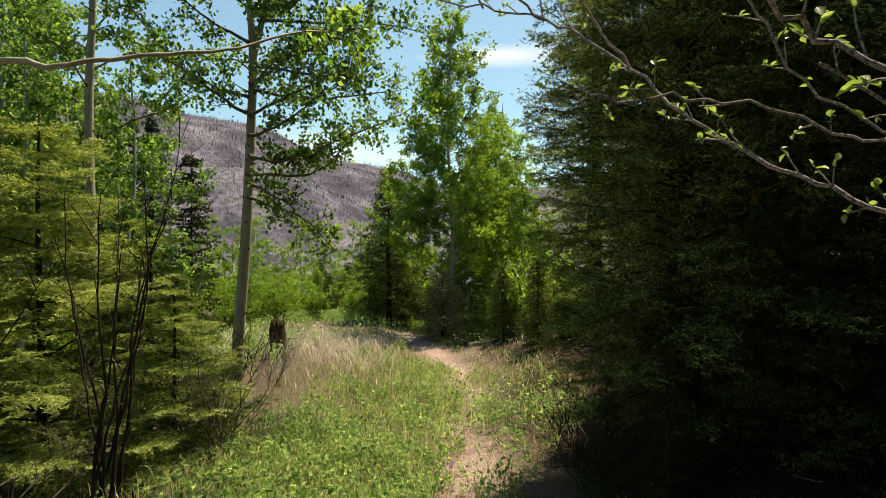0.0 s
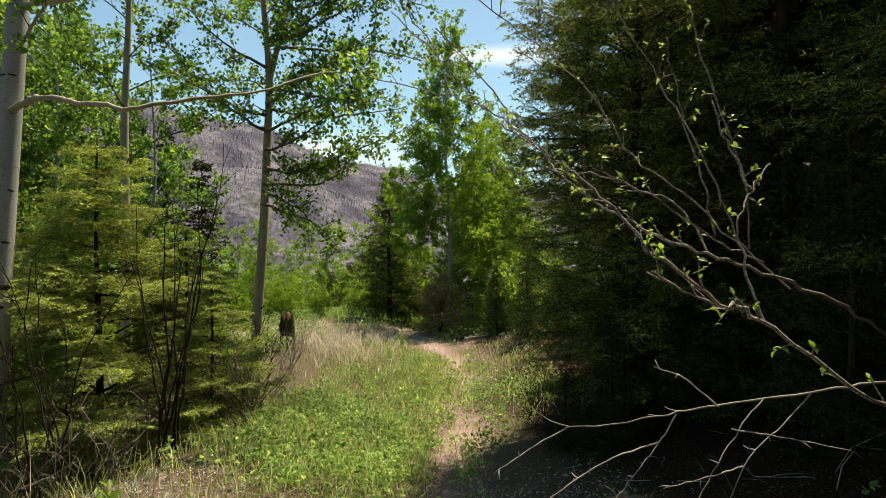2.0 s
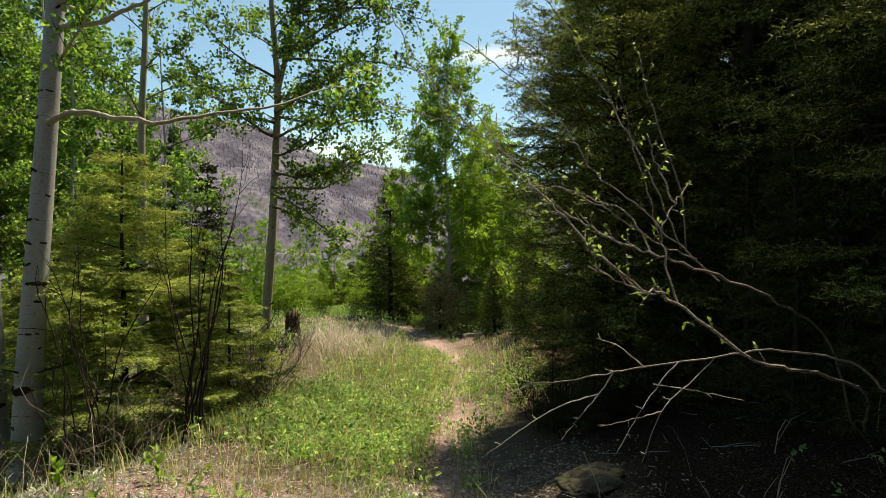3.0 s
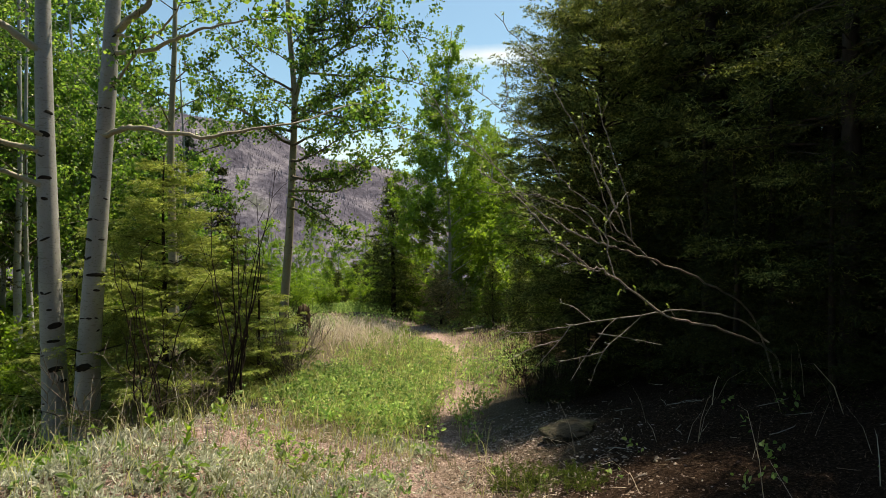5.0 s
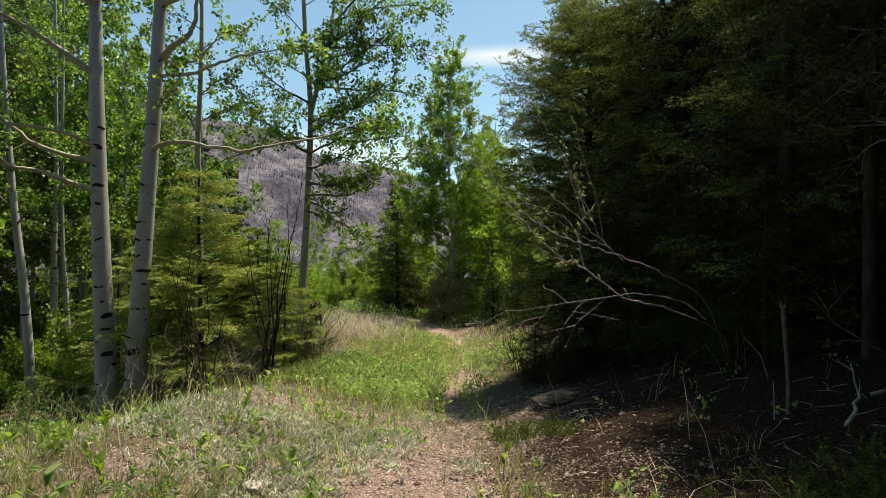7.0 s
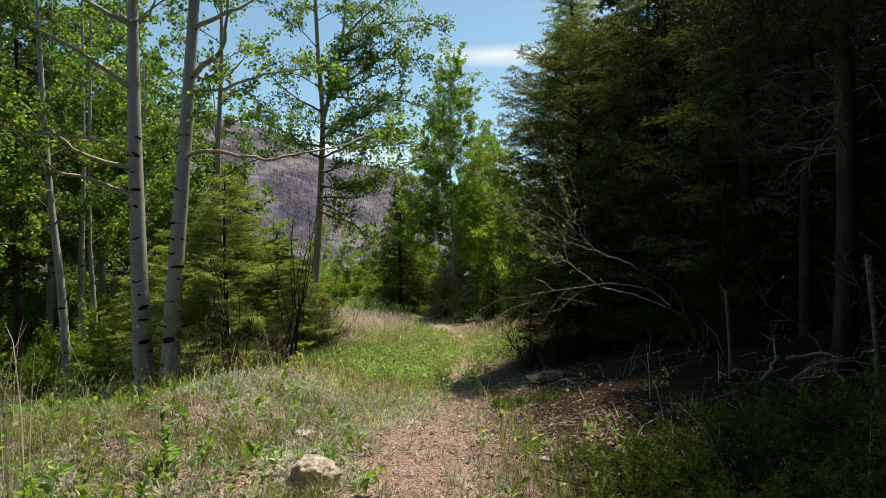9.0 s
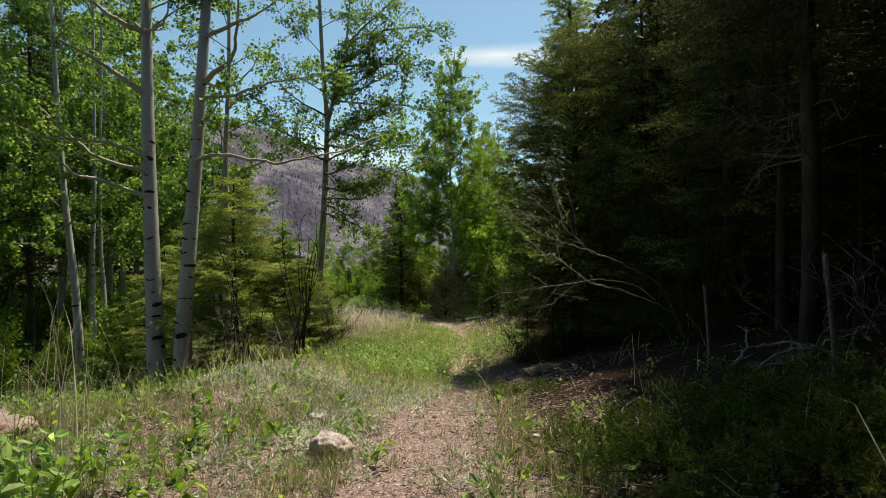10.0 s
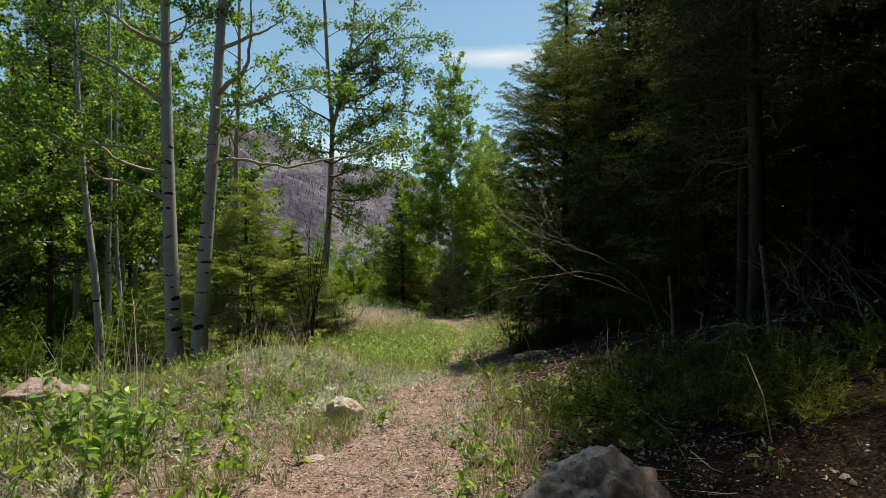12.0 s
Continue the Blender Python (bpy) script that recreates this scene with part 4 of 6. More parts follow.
copy_thing(stand_c, spot(8.7, 11.9, 2.0, 1.15))
copy_thing(stand_b, spot(2.9, 12.2, 2.0, 0.75))
copy_thing(stand_a, spot(-8.6, 12.6, 1.0, 1.2))
p = on_ground(2.5, 7.4, 0.05)
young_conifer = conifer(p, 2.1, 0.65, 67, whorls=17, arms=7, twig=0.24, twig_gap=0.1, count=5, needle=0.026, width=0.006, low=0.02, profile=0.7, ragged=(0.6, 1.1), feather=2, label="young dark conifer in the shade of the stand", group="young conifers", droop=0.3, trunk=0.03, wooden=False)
for x, y, turn, size in ((2.75, 7.3, 1.0, 1.2), (3.2, 6.3, 2.0, 1.3), (3.5, 5.5, 4.0, 1.2), (2.7, 8.4, 5.0, 1.4), (2.6, 6.35, 1.6, 0.8), (1.75, 9.2, 0.7, 0.75), (2.3, 8.8, 2.1, 0.9), (1.2, 9.05, 3.9, 0.42), (1.5, 8.75, 5.3, 0.5)):
    copy_thing(young_conifer, spot(x, y, turn, size))

# dark firs in the middle distance and spruces on the left
p = on_ground(-1.75, 24.3, 0.05)
mid_fir = conifer(p, 5.3, 1.25, 71, material=MID_NEEDLE, whorls=26, arms=8, twig=0.5, twig_gap=0.18, count=14, needle=0.09, width=0.026, low=0.02, profile=0.5, wooden=False, label="dark pointed fir beyond the clearing", group="distant firs", droop=0.25)
for x, y, turn, size in ((-4.1, 30.5, 1.0, 0.5), (-3.3, 29.0, 2.0, 0.45), (-2.0, 28.5, 3.0, 0.55), (-5.6, 32.0, 4.0, 0.55), (-4.7, 29.2, 2.6, 0.4), (-1.2, 26.5, 5.2, 0.5), (1.5, 18.8, 0.4, 0.36), (-0.6, 27.0, 0.9, 0.5), (1.9, 16.2, 1.6, 0.35), (0.5, 26.0, 4.1, 0.6), (-2.7, 27.5, 0.2, 0.62), (-3.6, 31.5, 1.1, 0.6)):
    copy_thing(mid_fir, spot(x, y, turn, size))
p = on_ground(-16.0, 35.0, 0.05)
spruce = conifer(p, 11.0, 2.2, 72, whorls=28, arms=7, twig=0.6, twig_gap=0.25, count=9, needle=0.13, width=0.055, low=0.02, wooden=False, material=BLUE_NEEDLE, label="dark blue-green spruce on the slope", group="spruces on the slope")
for x, y, turn, size in ((-10.8, 11.8, 1.0, 0.55), (-13.0, 15.8, 2.0, 0.75), (-20.0, 32.0, 3.0, 0.9), (-12.5, 30.0, 0.6, 0.55), (-7.75, 20.5, 1.9, 0.6)):
    copy_thing(spruce, spot(x, y, turn, size))
# unseen trees added behind the camera; they close the clearing and block sky light
for x, y, turn, size in ((-5.0, -7.0, 1.0, 0.9), (-1.0, -9.0, 2.0, 1.0), (3.0, -7.0, 3.0, 1.1), (-9.0, -3.0, 4.0, 1.0), (-4.5, -1.2, 2.0, 0.8), (-2.4, -4.2, 3.0, 1.1), (0.8, -5.0, 4.0, 1.3), (-7.0, -5.0, 1.4, 1.4), (-3.6, -7.5, 0.4, 1.5), (2.2, -3.6, 5.1, 1.3), (-0.6, -7.5, 2.2, 1.5), (-10.5, 1.5, 3.1, 1.2), (1.6, -2.6, 1.1, 1.8), (-1.6, -3.4, 2.9, 1.8), (-4.2, -4.4, 0.2, 1.9), (4.2, -3.5, 0.9, 1.9), (-6.6, -2.2, 3.7, 1.7)):
    copy_thing(stand_c, spot(x, y, turn, size))


# leafy bushes under the aspens and along the far edge of the clearing
def leaf_bush(at, tall, spread, seed, material, label):
    r = np.random.default_rng(seed)
    bush = thing("leafy_bush", on_ground(*at, 0.05), label, "shrub", "leafy bushes")
    wood, green, tw = Geo(), Geo(), []
    for k in range(16):
        a, h = r.uniform(0, 6.28), tall * r.uniform(0.5, 1.0)
        o = np.array([math.cos(a), math.sin(a), 0.0]) * spread * r.uniform(0.3, 1.0)
        l = curve([(0, 0, 0), o * 0.3 + [0, 0, h * 0.45], o * 0.7 + [0, 0, h * 0.8], o + [0, 0, h]], 4)
        tube(wood, l, np.linspace(0.01, 0.003, len(l)), 4)
        tw += twigs_along(l, 12, 0.34, r, 0.2, 0.12)
    leafy(green, tw, 20, 0.075, r, 0.75, simple=True)
    tagged(part("stem_work", wood, TWIG, bush), kind="stuff")
    part("crown", green, material, bush)
    return bush


bush = leaf_bush((-6.0, 11.6), 1.5, 0.75, 73, BRIGHT_LEAF, "leafy green bush under the aspens")
for k in range(9):
    x, y = q.uniform(-11.0, -4.6), q.uniform(9.6, 19.0)
    if x > -8.2 and y < 13.6:
        y += 4.0
    copy_thing(bush, spot(x, y, q.uniform(0, 6), q.uniform(0.6, 1.2)))
for x, y, size in ((-5.6, 27.5, 1.3), (-6.9, 29.0, 1.5), (-8.0, 28.0, 1.4), (-9.4, 30.0, 1.7), (-4.8, 30.5, 1.4), (-3.4, 29.6, 1.1), (1.4, 20.6, 0.9), (2.2, 18.9, 1.2), (1.8, 22.0, 1.3), (-10.0, 27.0, 1.5), (-11.5, 30.0, 1.8), (-7.6, 25.5, 0.9), (2.6, 17.2, 1.1), (-4.3, 25.0, 0.8), (-3.2, 25.8, 0.9), (-2.2, 25.2, 0.7), (-1.5, 25.5, 0.8), (-5.4, 24.5, 1.0), (-2.8, 27.0, 1.1), (-0.7, 22.6, 0.35), (0.4, 24.0, 1.2), (-0.6, 25.2, 1.3), (1.3, 25.0, 1.3), (-3.9, 16.6, 0.4), (-1.5, 16.3, 0.2), (-0.9, 17.4, 0.24), (-2.0, 18.6, 0.26), (-10.5, 16.0, 1.2), (-12.0, 18.0, 1.4), (-9.2, 18.5, 1.2), (-14.0, 17.0, 1.5), (-11.2, 21.0, 1.4), (-13.0, 14.5, 1.2), (-15.5, 20.0, 1.6), (-8.4, 20.5, 1.2), (-16.5, 23.0, 1.8), (-10.0, 13.8, 1.0), (-8.3, 11.0, 0.9), (-9.4, 12.4, 1.1), (-7.6, 12.2, 0.8), (-6.3, 9.9, 0.5), (-7.3, 10.0, 0.65), (-5.5, 10.5, 0.5), (-8.2, 9.6, 0.7), (-6.7, 11.9, 0.7), (-13.5, 24.0, 1.8), (-15.5, 26.5, 2.0), (-18.0, 25.0, 2.0), (-12.0, 27.5, 1.9), (-20.0, 29.0, 2.3), (-17.0, 31.0, 2.3), (-19.5, 21.5, 1.9), (-14.0, 21.0, 1.6)):
    copy_thing(bush, spot(x, y, size * 9, size))

for x, y, size in ((-12.6, 17.5, 0.9), (-9.6, 21.5, 0.8), (-15.0, 13.0, 0.9), (-12.5, 23.0, 0.9), (-8.2, 24.0, 0.7), (-17.5, 17.0, 1.0)):
    copy_thing(stand_c, spot(x, y, size * 7, size))


# ---- rocks, posts, stump ----
def rock(at, size, seed, material, label, name="rock", turn=0.0, peak=0.0, lift=0.22):
    """A rock cut by rough planes, its edges worn and its faces pitted, sunk a little into the soil."""
    q = np.random.default_rng(seed)
    cuts = unit(q.normal(size=(15, 3)))
    depth = q.uniform(0.34, 0.54, 15)
    bm = bmesh.new()
    bmesh.ops.create_icosphere(bm, subdivisions=5 if size[0] > 0.22 else 4, radius=0.5)
    off = Vector((seed * 3.1, seed * 1.7, 0))
    for v in bm.verts:
        d = v.co.normalized()
        along = cuts @ np.array(d)
        far = np.where(along > 0.05, depth / np.maximum(along, 0.05), 9.0)
        s = -math.log(np.exp(-170 * np.minimum(far, 1.2)).sum()) / 170
        s = min(s, 0.56) + noise.fractal(d * 3.2 + off, 0.55, 2.2, 8) * 0.06
        lean = 1 - peak * max(d.z, 0) * 0.5
        v.co = Vector((d.x * s * size[0] * lean, d.y * s * size[1] * lean, d.z * s * size[2] * (1 + peak * 0.3)))
    me = bpy.data.meshes.new(name)
    bm.to_mesh(me)
    bm.free()
    me.materials.append(material)
    me.polygons.foreach_set("use_smooth", np.full(len(me.polygons), True))
    ob = new(name, me)
    x, y, z = on_ground(*at)
    ob.matrix_basis = pose(x, y, z + size[2] * lift, 0, 0, turn)
    return tagged(ob, label, "rock")


rock((-0.715, 4.0), (0.28, 0.22, 0.2), 1, PALE_ROCK, "pale pinkish grey rock lying beside the path", turn=15, lift=0.26)
rock((0.55, 2.2), (0.62, 0.46, 0.31), 2, RED_ROCK, "big peaked grey rock with rusty red lichen", peak=0.75, turn=25)
rock((-2.74, 3.96), (0.66, 0.42, 0.3), 3, PINK_ROCK, "flat-topped pale boulder half hidden in grass", turn=20)
rock((1.12, 7.2), (0.54, 0.36, 0.13), 4, SHADED_MOSSY_ROCK, "low mossy rock, coloured dark for the shade under the conifer", turn=40)
for k, (x, y, s) in enumerate(((-0.04, 7.8, 0.12), (-0.95, 4.85, 0.2), (-1.0, 4.2, 0.1), (-0.7, 3.1, 0.12), (-0.28, 5.4, 0.07), (0.9, 2.75, 0.15), (0.55, 4.2, 0.08))):
    rock((x, y), (s, s * 0.8, s * 0.26), 10 + k, PALE_ROCK, "small flat pale stone set in the soil", "stone", turn=k * 50)


def post(x, y, top, lean, label):
    """A thin broken trunk left standing."""
    base = np.array(on_ground(x, y, 0.06))
    g = Geo()
    tip = np.array([x + lean, y, top])
    line = curve([base, base * 0.6 + tip * 0.4 + [0.012, 0, 0], tip], 6)
    tube(g, line - base, np.r_[0.022, np.linspace(0.0165, 0.014, len(line) - 1)], 9)
    end = line[-1] - base
    for k in range(5):
        a = k * 1.3
        p = end + np.array([0.012 * math.cos(a), 0.012 * math.sin(a), -0.004])
        tube(g, [p, p + [0.002, 0, 0.012 + 0.012 * (k % 3)]], (0.008, 0.003), 5)
    snag = thing("broken_sapling", tuple(base), label, "dead tree", "broken saplings")
    part("stem", g, LIMB_BARK, snag, smooth=True)
    return snag


post(2.02, 5.09, 0.85, -0.03, "broken-off dead sapling with a bleached pale top")
post(2.27, 4.02, 1.11, -0.06, "broken-off dead sapling leaning beside a dark trunk")

g = Geo()
tube(g, curve([(0, 0, -0.1), (0.01, 0, 0.2), (-0.01, 0.01, 0.45), (0.02, 0, 0.62)], 5), [0.19, 0.16, 0.15, 0.145, 0.14, 0.14, 0.14, 0.14, 0.14, 0.14, 0.14, 0.13, 0.12, 0.11, 0.1, 0.07], 14)
for k in range(9):
    a = k * 0.7
    p = np.array([0.1 * math.cos(a), 0.1 * math.sin(a), 0.55])
    tube(g, [p, p + [0.005, 0, 0.08 + 0.07 * ((k * 5) % 4) / 4]], (0.035, 0.008), 5)
stump = thing("tree_stump", on_ground(-3.2, 16.4, 0.03), "charred jagged stump standing in dry grass", "stump")
stump.scale = (1.15, 1.15, 1.22)
part("stump_wood", g, STUMP_WOOD, stump, smooth=True)


log_at = np.array(on_ground(1.25, 18.9, -0.02))
log = thing("fallen_log", tuple(log_at), "bleached split log lying on sandy ground", "log")
for k, (dx, dy, dz, ln, rad) in enumerate(((-0.1, 0.0, 0.03, 0.95, 0.04), (0.12, 0.12, 0.09, 0.8, 0.03))):
    g = Geo()
    tube(g, curve([(dx - ln / 2, dy, dz - 0.05), (dx, dy + 0.02, dz), (dx + ln / 2, dy + 0.05, dz + 0.12)], 5), np.linspace(rad, rad * 0.7, 11), 9)
    part("wood", g, DEAD_WOOD, log, smooth=True)


# ---- cherry shrub and fallen branch ----
def leaf_mesh(name, slim, fold, material):
    g = Geo()
    v = np.array([(0, 0, 0), (-0.42 * slim, 0.3, fold), (-0.46 * slim, 0.55, fold * 1.2), (-0.22 * slim, 0.85, fold * 0.5), (0, 1, -0.06), (0.22 * slim, 0.85, fold * 0.5), (0.46 * slim, 0.55, fold * 1.2), (0.42 * slim, 0.3, fold), (0, 0.55, 0.02)])
    g.add(v, np.array([(0, 8, 2, 1), (8, 4, 3, 2), (0, 7, 6, 8), (8, 6, 5, 4)]))
    return g.mesh(name, material, True)


CHERRY_MESH = leaf_mesh("leaf", 0.62, 0.14, CHERRY_LEAF)
FORB_MESH = leaf_mesh("leaf", 0.5, 0.12, ONE_LEAF)


def place_leaf(mesh, parent, at, way, size, r):
    way = Vector(way).normalized()
    turn = way.to_track_quat("Y", "Z").to_matrix().to_4x4() @ Matrix.Rotation(r.uniform(-0.7, 0.7), 4, "Y")
    ob = new("leaf", mesh)
    ob.parent = parent
    ob.matrix_basis = Matrix.Translation(Vector(at)) @ turn @ Matrix.Scale(size, 4)


r = np.random.default_rng(77)
base = np.array(on_ground(2.6, 6.95, 0.05))
cherry = thing("cherry_shrub", tuple(base), "straggling wild cherry with grey stems and small new leaves", "shrub")
stems = [
    [(2.6, 6.9, 0.15), (2.3, 6.45, 0.5), (1.85, 5.95, 0.68), (1.5, 5.62, 0.8), (1.21, 5.5, 0.868), (0.945, 5.52, 1.068), (0.83, 5.49, 1.115), (0.674, 5.5, 1.231), (0.58, 5.58, 1.36), (0.5, 5.66, 1.46), (0.387, 5.69, 1.548), (0.29, 5.78, 1.63)],
    [(0.966, 5.54, 1.06), (0.945, 5.6, 1.2), (0.955, 5.65, 1.33), (1.02, 5.7, 1.42), (1.1, 5.75, 1.5)],
    [(2.62, 7.0, 0.15), (2.3, 6.75, 0.72), (1.8, 6.35, 0.98), (1.3, 6.08, 1.15), (1.05, 6.04, 1.23), (0.888, 6.1, 1.295), (0.755, 6.2, 1.393), (0.62, 6.32, 1.52), (0.51, 6.43, 1.672), (0.33, 6.62, 1.868), (0.17, 6.78, 1.97), (-0.24, 6.9, 2.1)],
    [(0.51, 6.43, 1.672), (0.36, 6.4, 1.86), (0.214, 6.4, 2.04), (0.1, 6.4, 2.15)],
    [(0.33, 6.62, 1.868), (0.2, 6.62, 2.0), (0.1, 6.6, 2.11), (-0.1, 6.6, 2.3)],
    [(1.05, 6.04, 1.23), (0.98, 6.12, 1.4), (0.861, 6.2, 1.475), (0.638, 6.2, 1.536), (0.415, 6.2, 1.536), (0.32, 6.2, 1.55)],
    [(0.17, 6.78, 1.97), (0.09, 6.78, 2.19), (-0.05, 6.78, 2.4), (-0.18, 6.8, 2.62)],
    [(1.4, 6.15, 1.1), (1.1, 6.25, 1.42), (0.896, 6.35, 1.62), (0.72, 6.35, 1.87), (0.484, 6.4, 2.11), (0.247, 6.4, 2.28)],
    [(1.25, 6.2, 1.25), (1.1, 6.2, 1.6), (0.98, 6.3, 1.9), (0.8, 6.35, 2.25), (0.7, 6.35, 2.4), (0.446, 6.4, 2.72)],
    [(1.15, 6.2, 1.3), (1.08, 6.15, 1.5), (1.0, 6.16, 1.75), (0.95, 6.15, 2.02)],
    [(1.25, 6.15, 1.25), (1.2, 6.1, 1.5), (1.08, 6.16, 1.96), (1.05, 6.2, 2.15)],
    [(0.9, 5.57, 1.09), (0.78, 5.5, 1.12), (0.64, 5.48, 1.19)],
    [(0.484, 6.4, 2.11), (0.52, 6.4, 2.2), (0.5, 6.4, 2.42)],
    [(1.3, 6.15, 1.2), (1.05, 6.0, 1.28), (0.8, 5.9, 1.42), (0.6, 5.85, 1.5)],
    [(1.02, 5.7, 1.42), (0.98, 5.75, 1.55), (0.95, 5.8, 1.7)],
]
tips = []
for k, pts in enumerate(stems):
    g = Geo()
    l = curve(rel(base, *pts), 6)
    l[1:-1] += r.normal(0, 0.005, l[1:-1].shape)
    thick = 0.0075 if k in (0, 2) else 0.0038
    tube(g, l, np.linspace(thick, 0.0025, len(l)), 7)
    part("stem", g, CHERRY_BARK, cherry, smooth=True)
    span = np.linalg.norm(np.diff(l, axis=0), axis=1).sum()
    tw = twigs_along(l, max(4, int(span * 8)), 0.1, r, 0.35, 0.35)
    tips += tw
g = Geo()
for t in tips:
    tube(g, t, (0.0022, 0.0017, 0.001), 4)
tagged(part("twig_work", g, CHERRY_BARK, cherry), kind="stuff")
for t in tips:
    for k in range(r.integers(3, 7)):
        s = r.random()
        place_leaf(CHERRY_MESH, cherry, t[1] + (t[2] - t[1]) * s, unit(r.normal(size=3) * 0.8 + [0, 0, 0.45]), r.uniform(0.010, 0.026), r)

base = np.array((1.85, 5.45, 0.62))
fallen = thing("dead_branch", tuple(base), "bleached bare branch propped in front of the shaded conifer", "branch")
boughs = [
    [(1.85, 5.75, 0.7), (1.62, 5.62, 0.84), (1.31, 5.58, 0.89), (1.115, 5.58, 0.866), (0.865, 5.58, 0.833), (0.70, 5.58, 0.80), (0.46, 5.56, 0.78), (0.35, 5.56, 0.84)],
    [(0.46, 5.56, 0.78), (0.36, 5.54, 0.73), (0.26, 5.5, 0.68)],
    [(1.115, 5.58, 0.866), (1.02, 5.55, 0.79), (0.90, 5.52, 0.69), (0.82, 5.48, 0.53)],
    [(0.98, 5.57, 0.85), (0.9, 5.54, 0.78), (0.80, 5.5, 0.66), (0.73, 5.47, 0.56)],
    [(0.75, 5.57, 0.81), (0.69, 5.54, 0.745), (0.61, 5.5, 0.67), (0.55, 5.48, 0.61)],
    [(0.69, 5.54, 0.745), (0.54, 5.5, 0.71), (0.40, 5.46, 0.64), (0.285, 5.42, 0.57)],
    [(0.90, 5.52, 0.69), (0.8, 5.5, 0.67), (0.68, 5.48, 0.65)],
    [(0.88, 5.54, 0.78), (1.0, 5.54, 0.76), (1.2, 5.55, 0.72)],
    [(0.86, 5.57, 0.83), (0.78, 5.6, 0.9), (0.7, 5.6, 0.93)],
]
for k, pts in enumerate(boughs):
    g = Geo()
    l = curve(rel(base, *pts), 6)
    l[1:-1] += r.normal(0, 0.0015, l[1:-1].shape)
    tube(g, l, np.linspace(0.0048 if k == 0 else 0.0024, 0.001, len(l)), 7)
    for t in twigs_along(l, 2, 0.04, r, 0.0, 0.4):
        tube(g, t, (0.002, 0.0015, 0.0008), 4)
    part("branch", g, DEAD_WOOD, fallen, smooth=True)

# a dead bough off the nearest trunk
base = np.array((2.42, 4.45, 1.75))
dead = thing("dead_bough", tuple(base), "bare twisted dead bough reaching out from a dark trunk", "branch")
for k, pts in enumerate(([(2.42, 4.45, 1.72), (1.95, 3.9, 1.78), (1.62, 3.4, 1.66), (1.4, 3.1, 1.62), (1.22, 2.95, 1.66), (1.02, 2.9, 1.74)],
                         [(1.62, 3.4, 1.66), (1.5, 3.2, 1.78), (1.32, 3.1, 1.84), (1.12, 3.05, 1.8)],
                         [(1.62, 3.4, 1.66), (1.5, 3.3, 1.58), (1.36, 3.2, 1.48), (1.3, 3.2, 1.4)],
                         [(1.4, 3.1, 1.62), (1.33, 3.1, 1.5), (1.28, 3.05, 1.44)],
                         [(1.95, 3.9, 1.78), (1.75, 3.6, 1.92), (1.55, 3.4, 1.98)])):
    g = Geo()
    l = curve(rel(base, *pts), 6)
    l[1:-1] += r.normal(0, 0.003, l[1:-1].shape)
    tube(g, l, np.linspace(0.0065 if k == 0 else 0.003, 0.0012, len(l)), 6)
    for t in twigs_along(l, 4, 0.1, r, 0.1, 0.4):
        tube(g, t, (0.0018, 0.0013, 0.0008), 4)
    part("branch", g, BRUSH, dead, smooth=True)


base = np.array(on_ground(2.3, 4.4))
limb = thing("fallen_limb", tuple(base), "pile of bleached crooked fallen limbs under a dark trunk", "branch")
for k, pts in enumerate(([(0.35, 0.2, 0.05), (0.1, 0.05, 0.06), (-0.15, -0.02, 0.02), (-0.4, -0.1, 0.03)], [(0.2, 0.1, 0.16), (0.02, 0.02, 0.12), (-0.16, -0.06, 0.1), (-0.34, -0.08, 0.0)],
                         [(0.5, -0.1, 0.1), (0.2, 0.0, 0.1), (0.0, 0.1, 0.14), (-0.2, 0.16, 0.1)], [(0.3, -0.02, 0.22), (0.15, 0.02, 0.15), (0.0, 0.0, 0.1), (0.02, -0.05, 0.0)], [(-0.2, 0.3, 0.22), (-0.3, 0.1, 0.1), (-0.5, -0.1, 0.02)])):
    g = Geo()
    l = curve(pts[::-1], 5)
    l[1:-1] += r.normal(0, 0.006, l[1:-1].shape)
    tube(g, l, np.linspace(0.011, 0.003, len(l)), 7)
    for t in twigs_along(l, 4, 0.14, r, 0.2, 0.2):
        tube(g, t, (0.004, 0.003, 0.0012), 4)
    part("branch", g, DEAD_WOOD, limb, smooth=True)


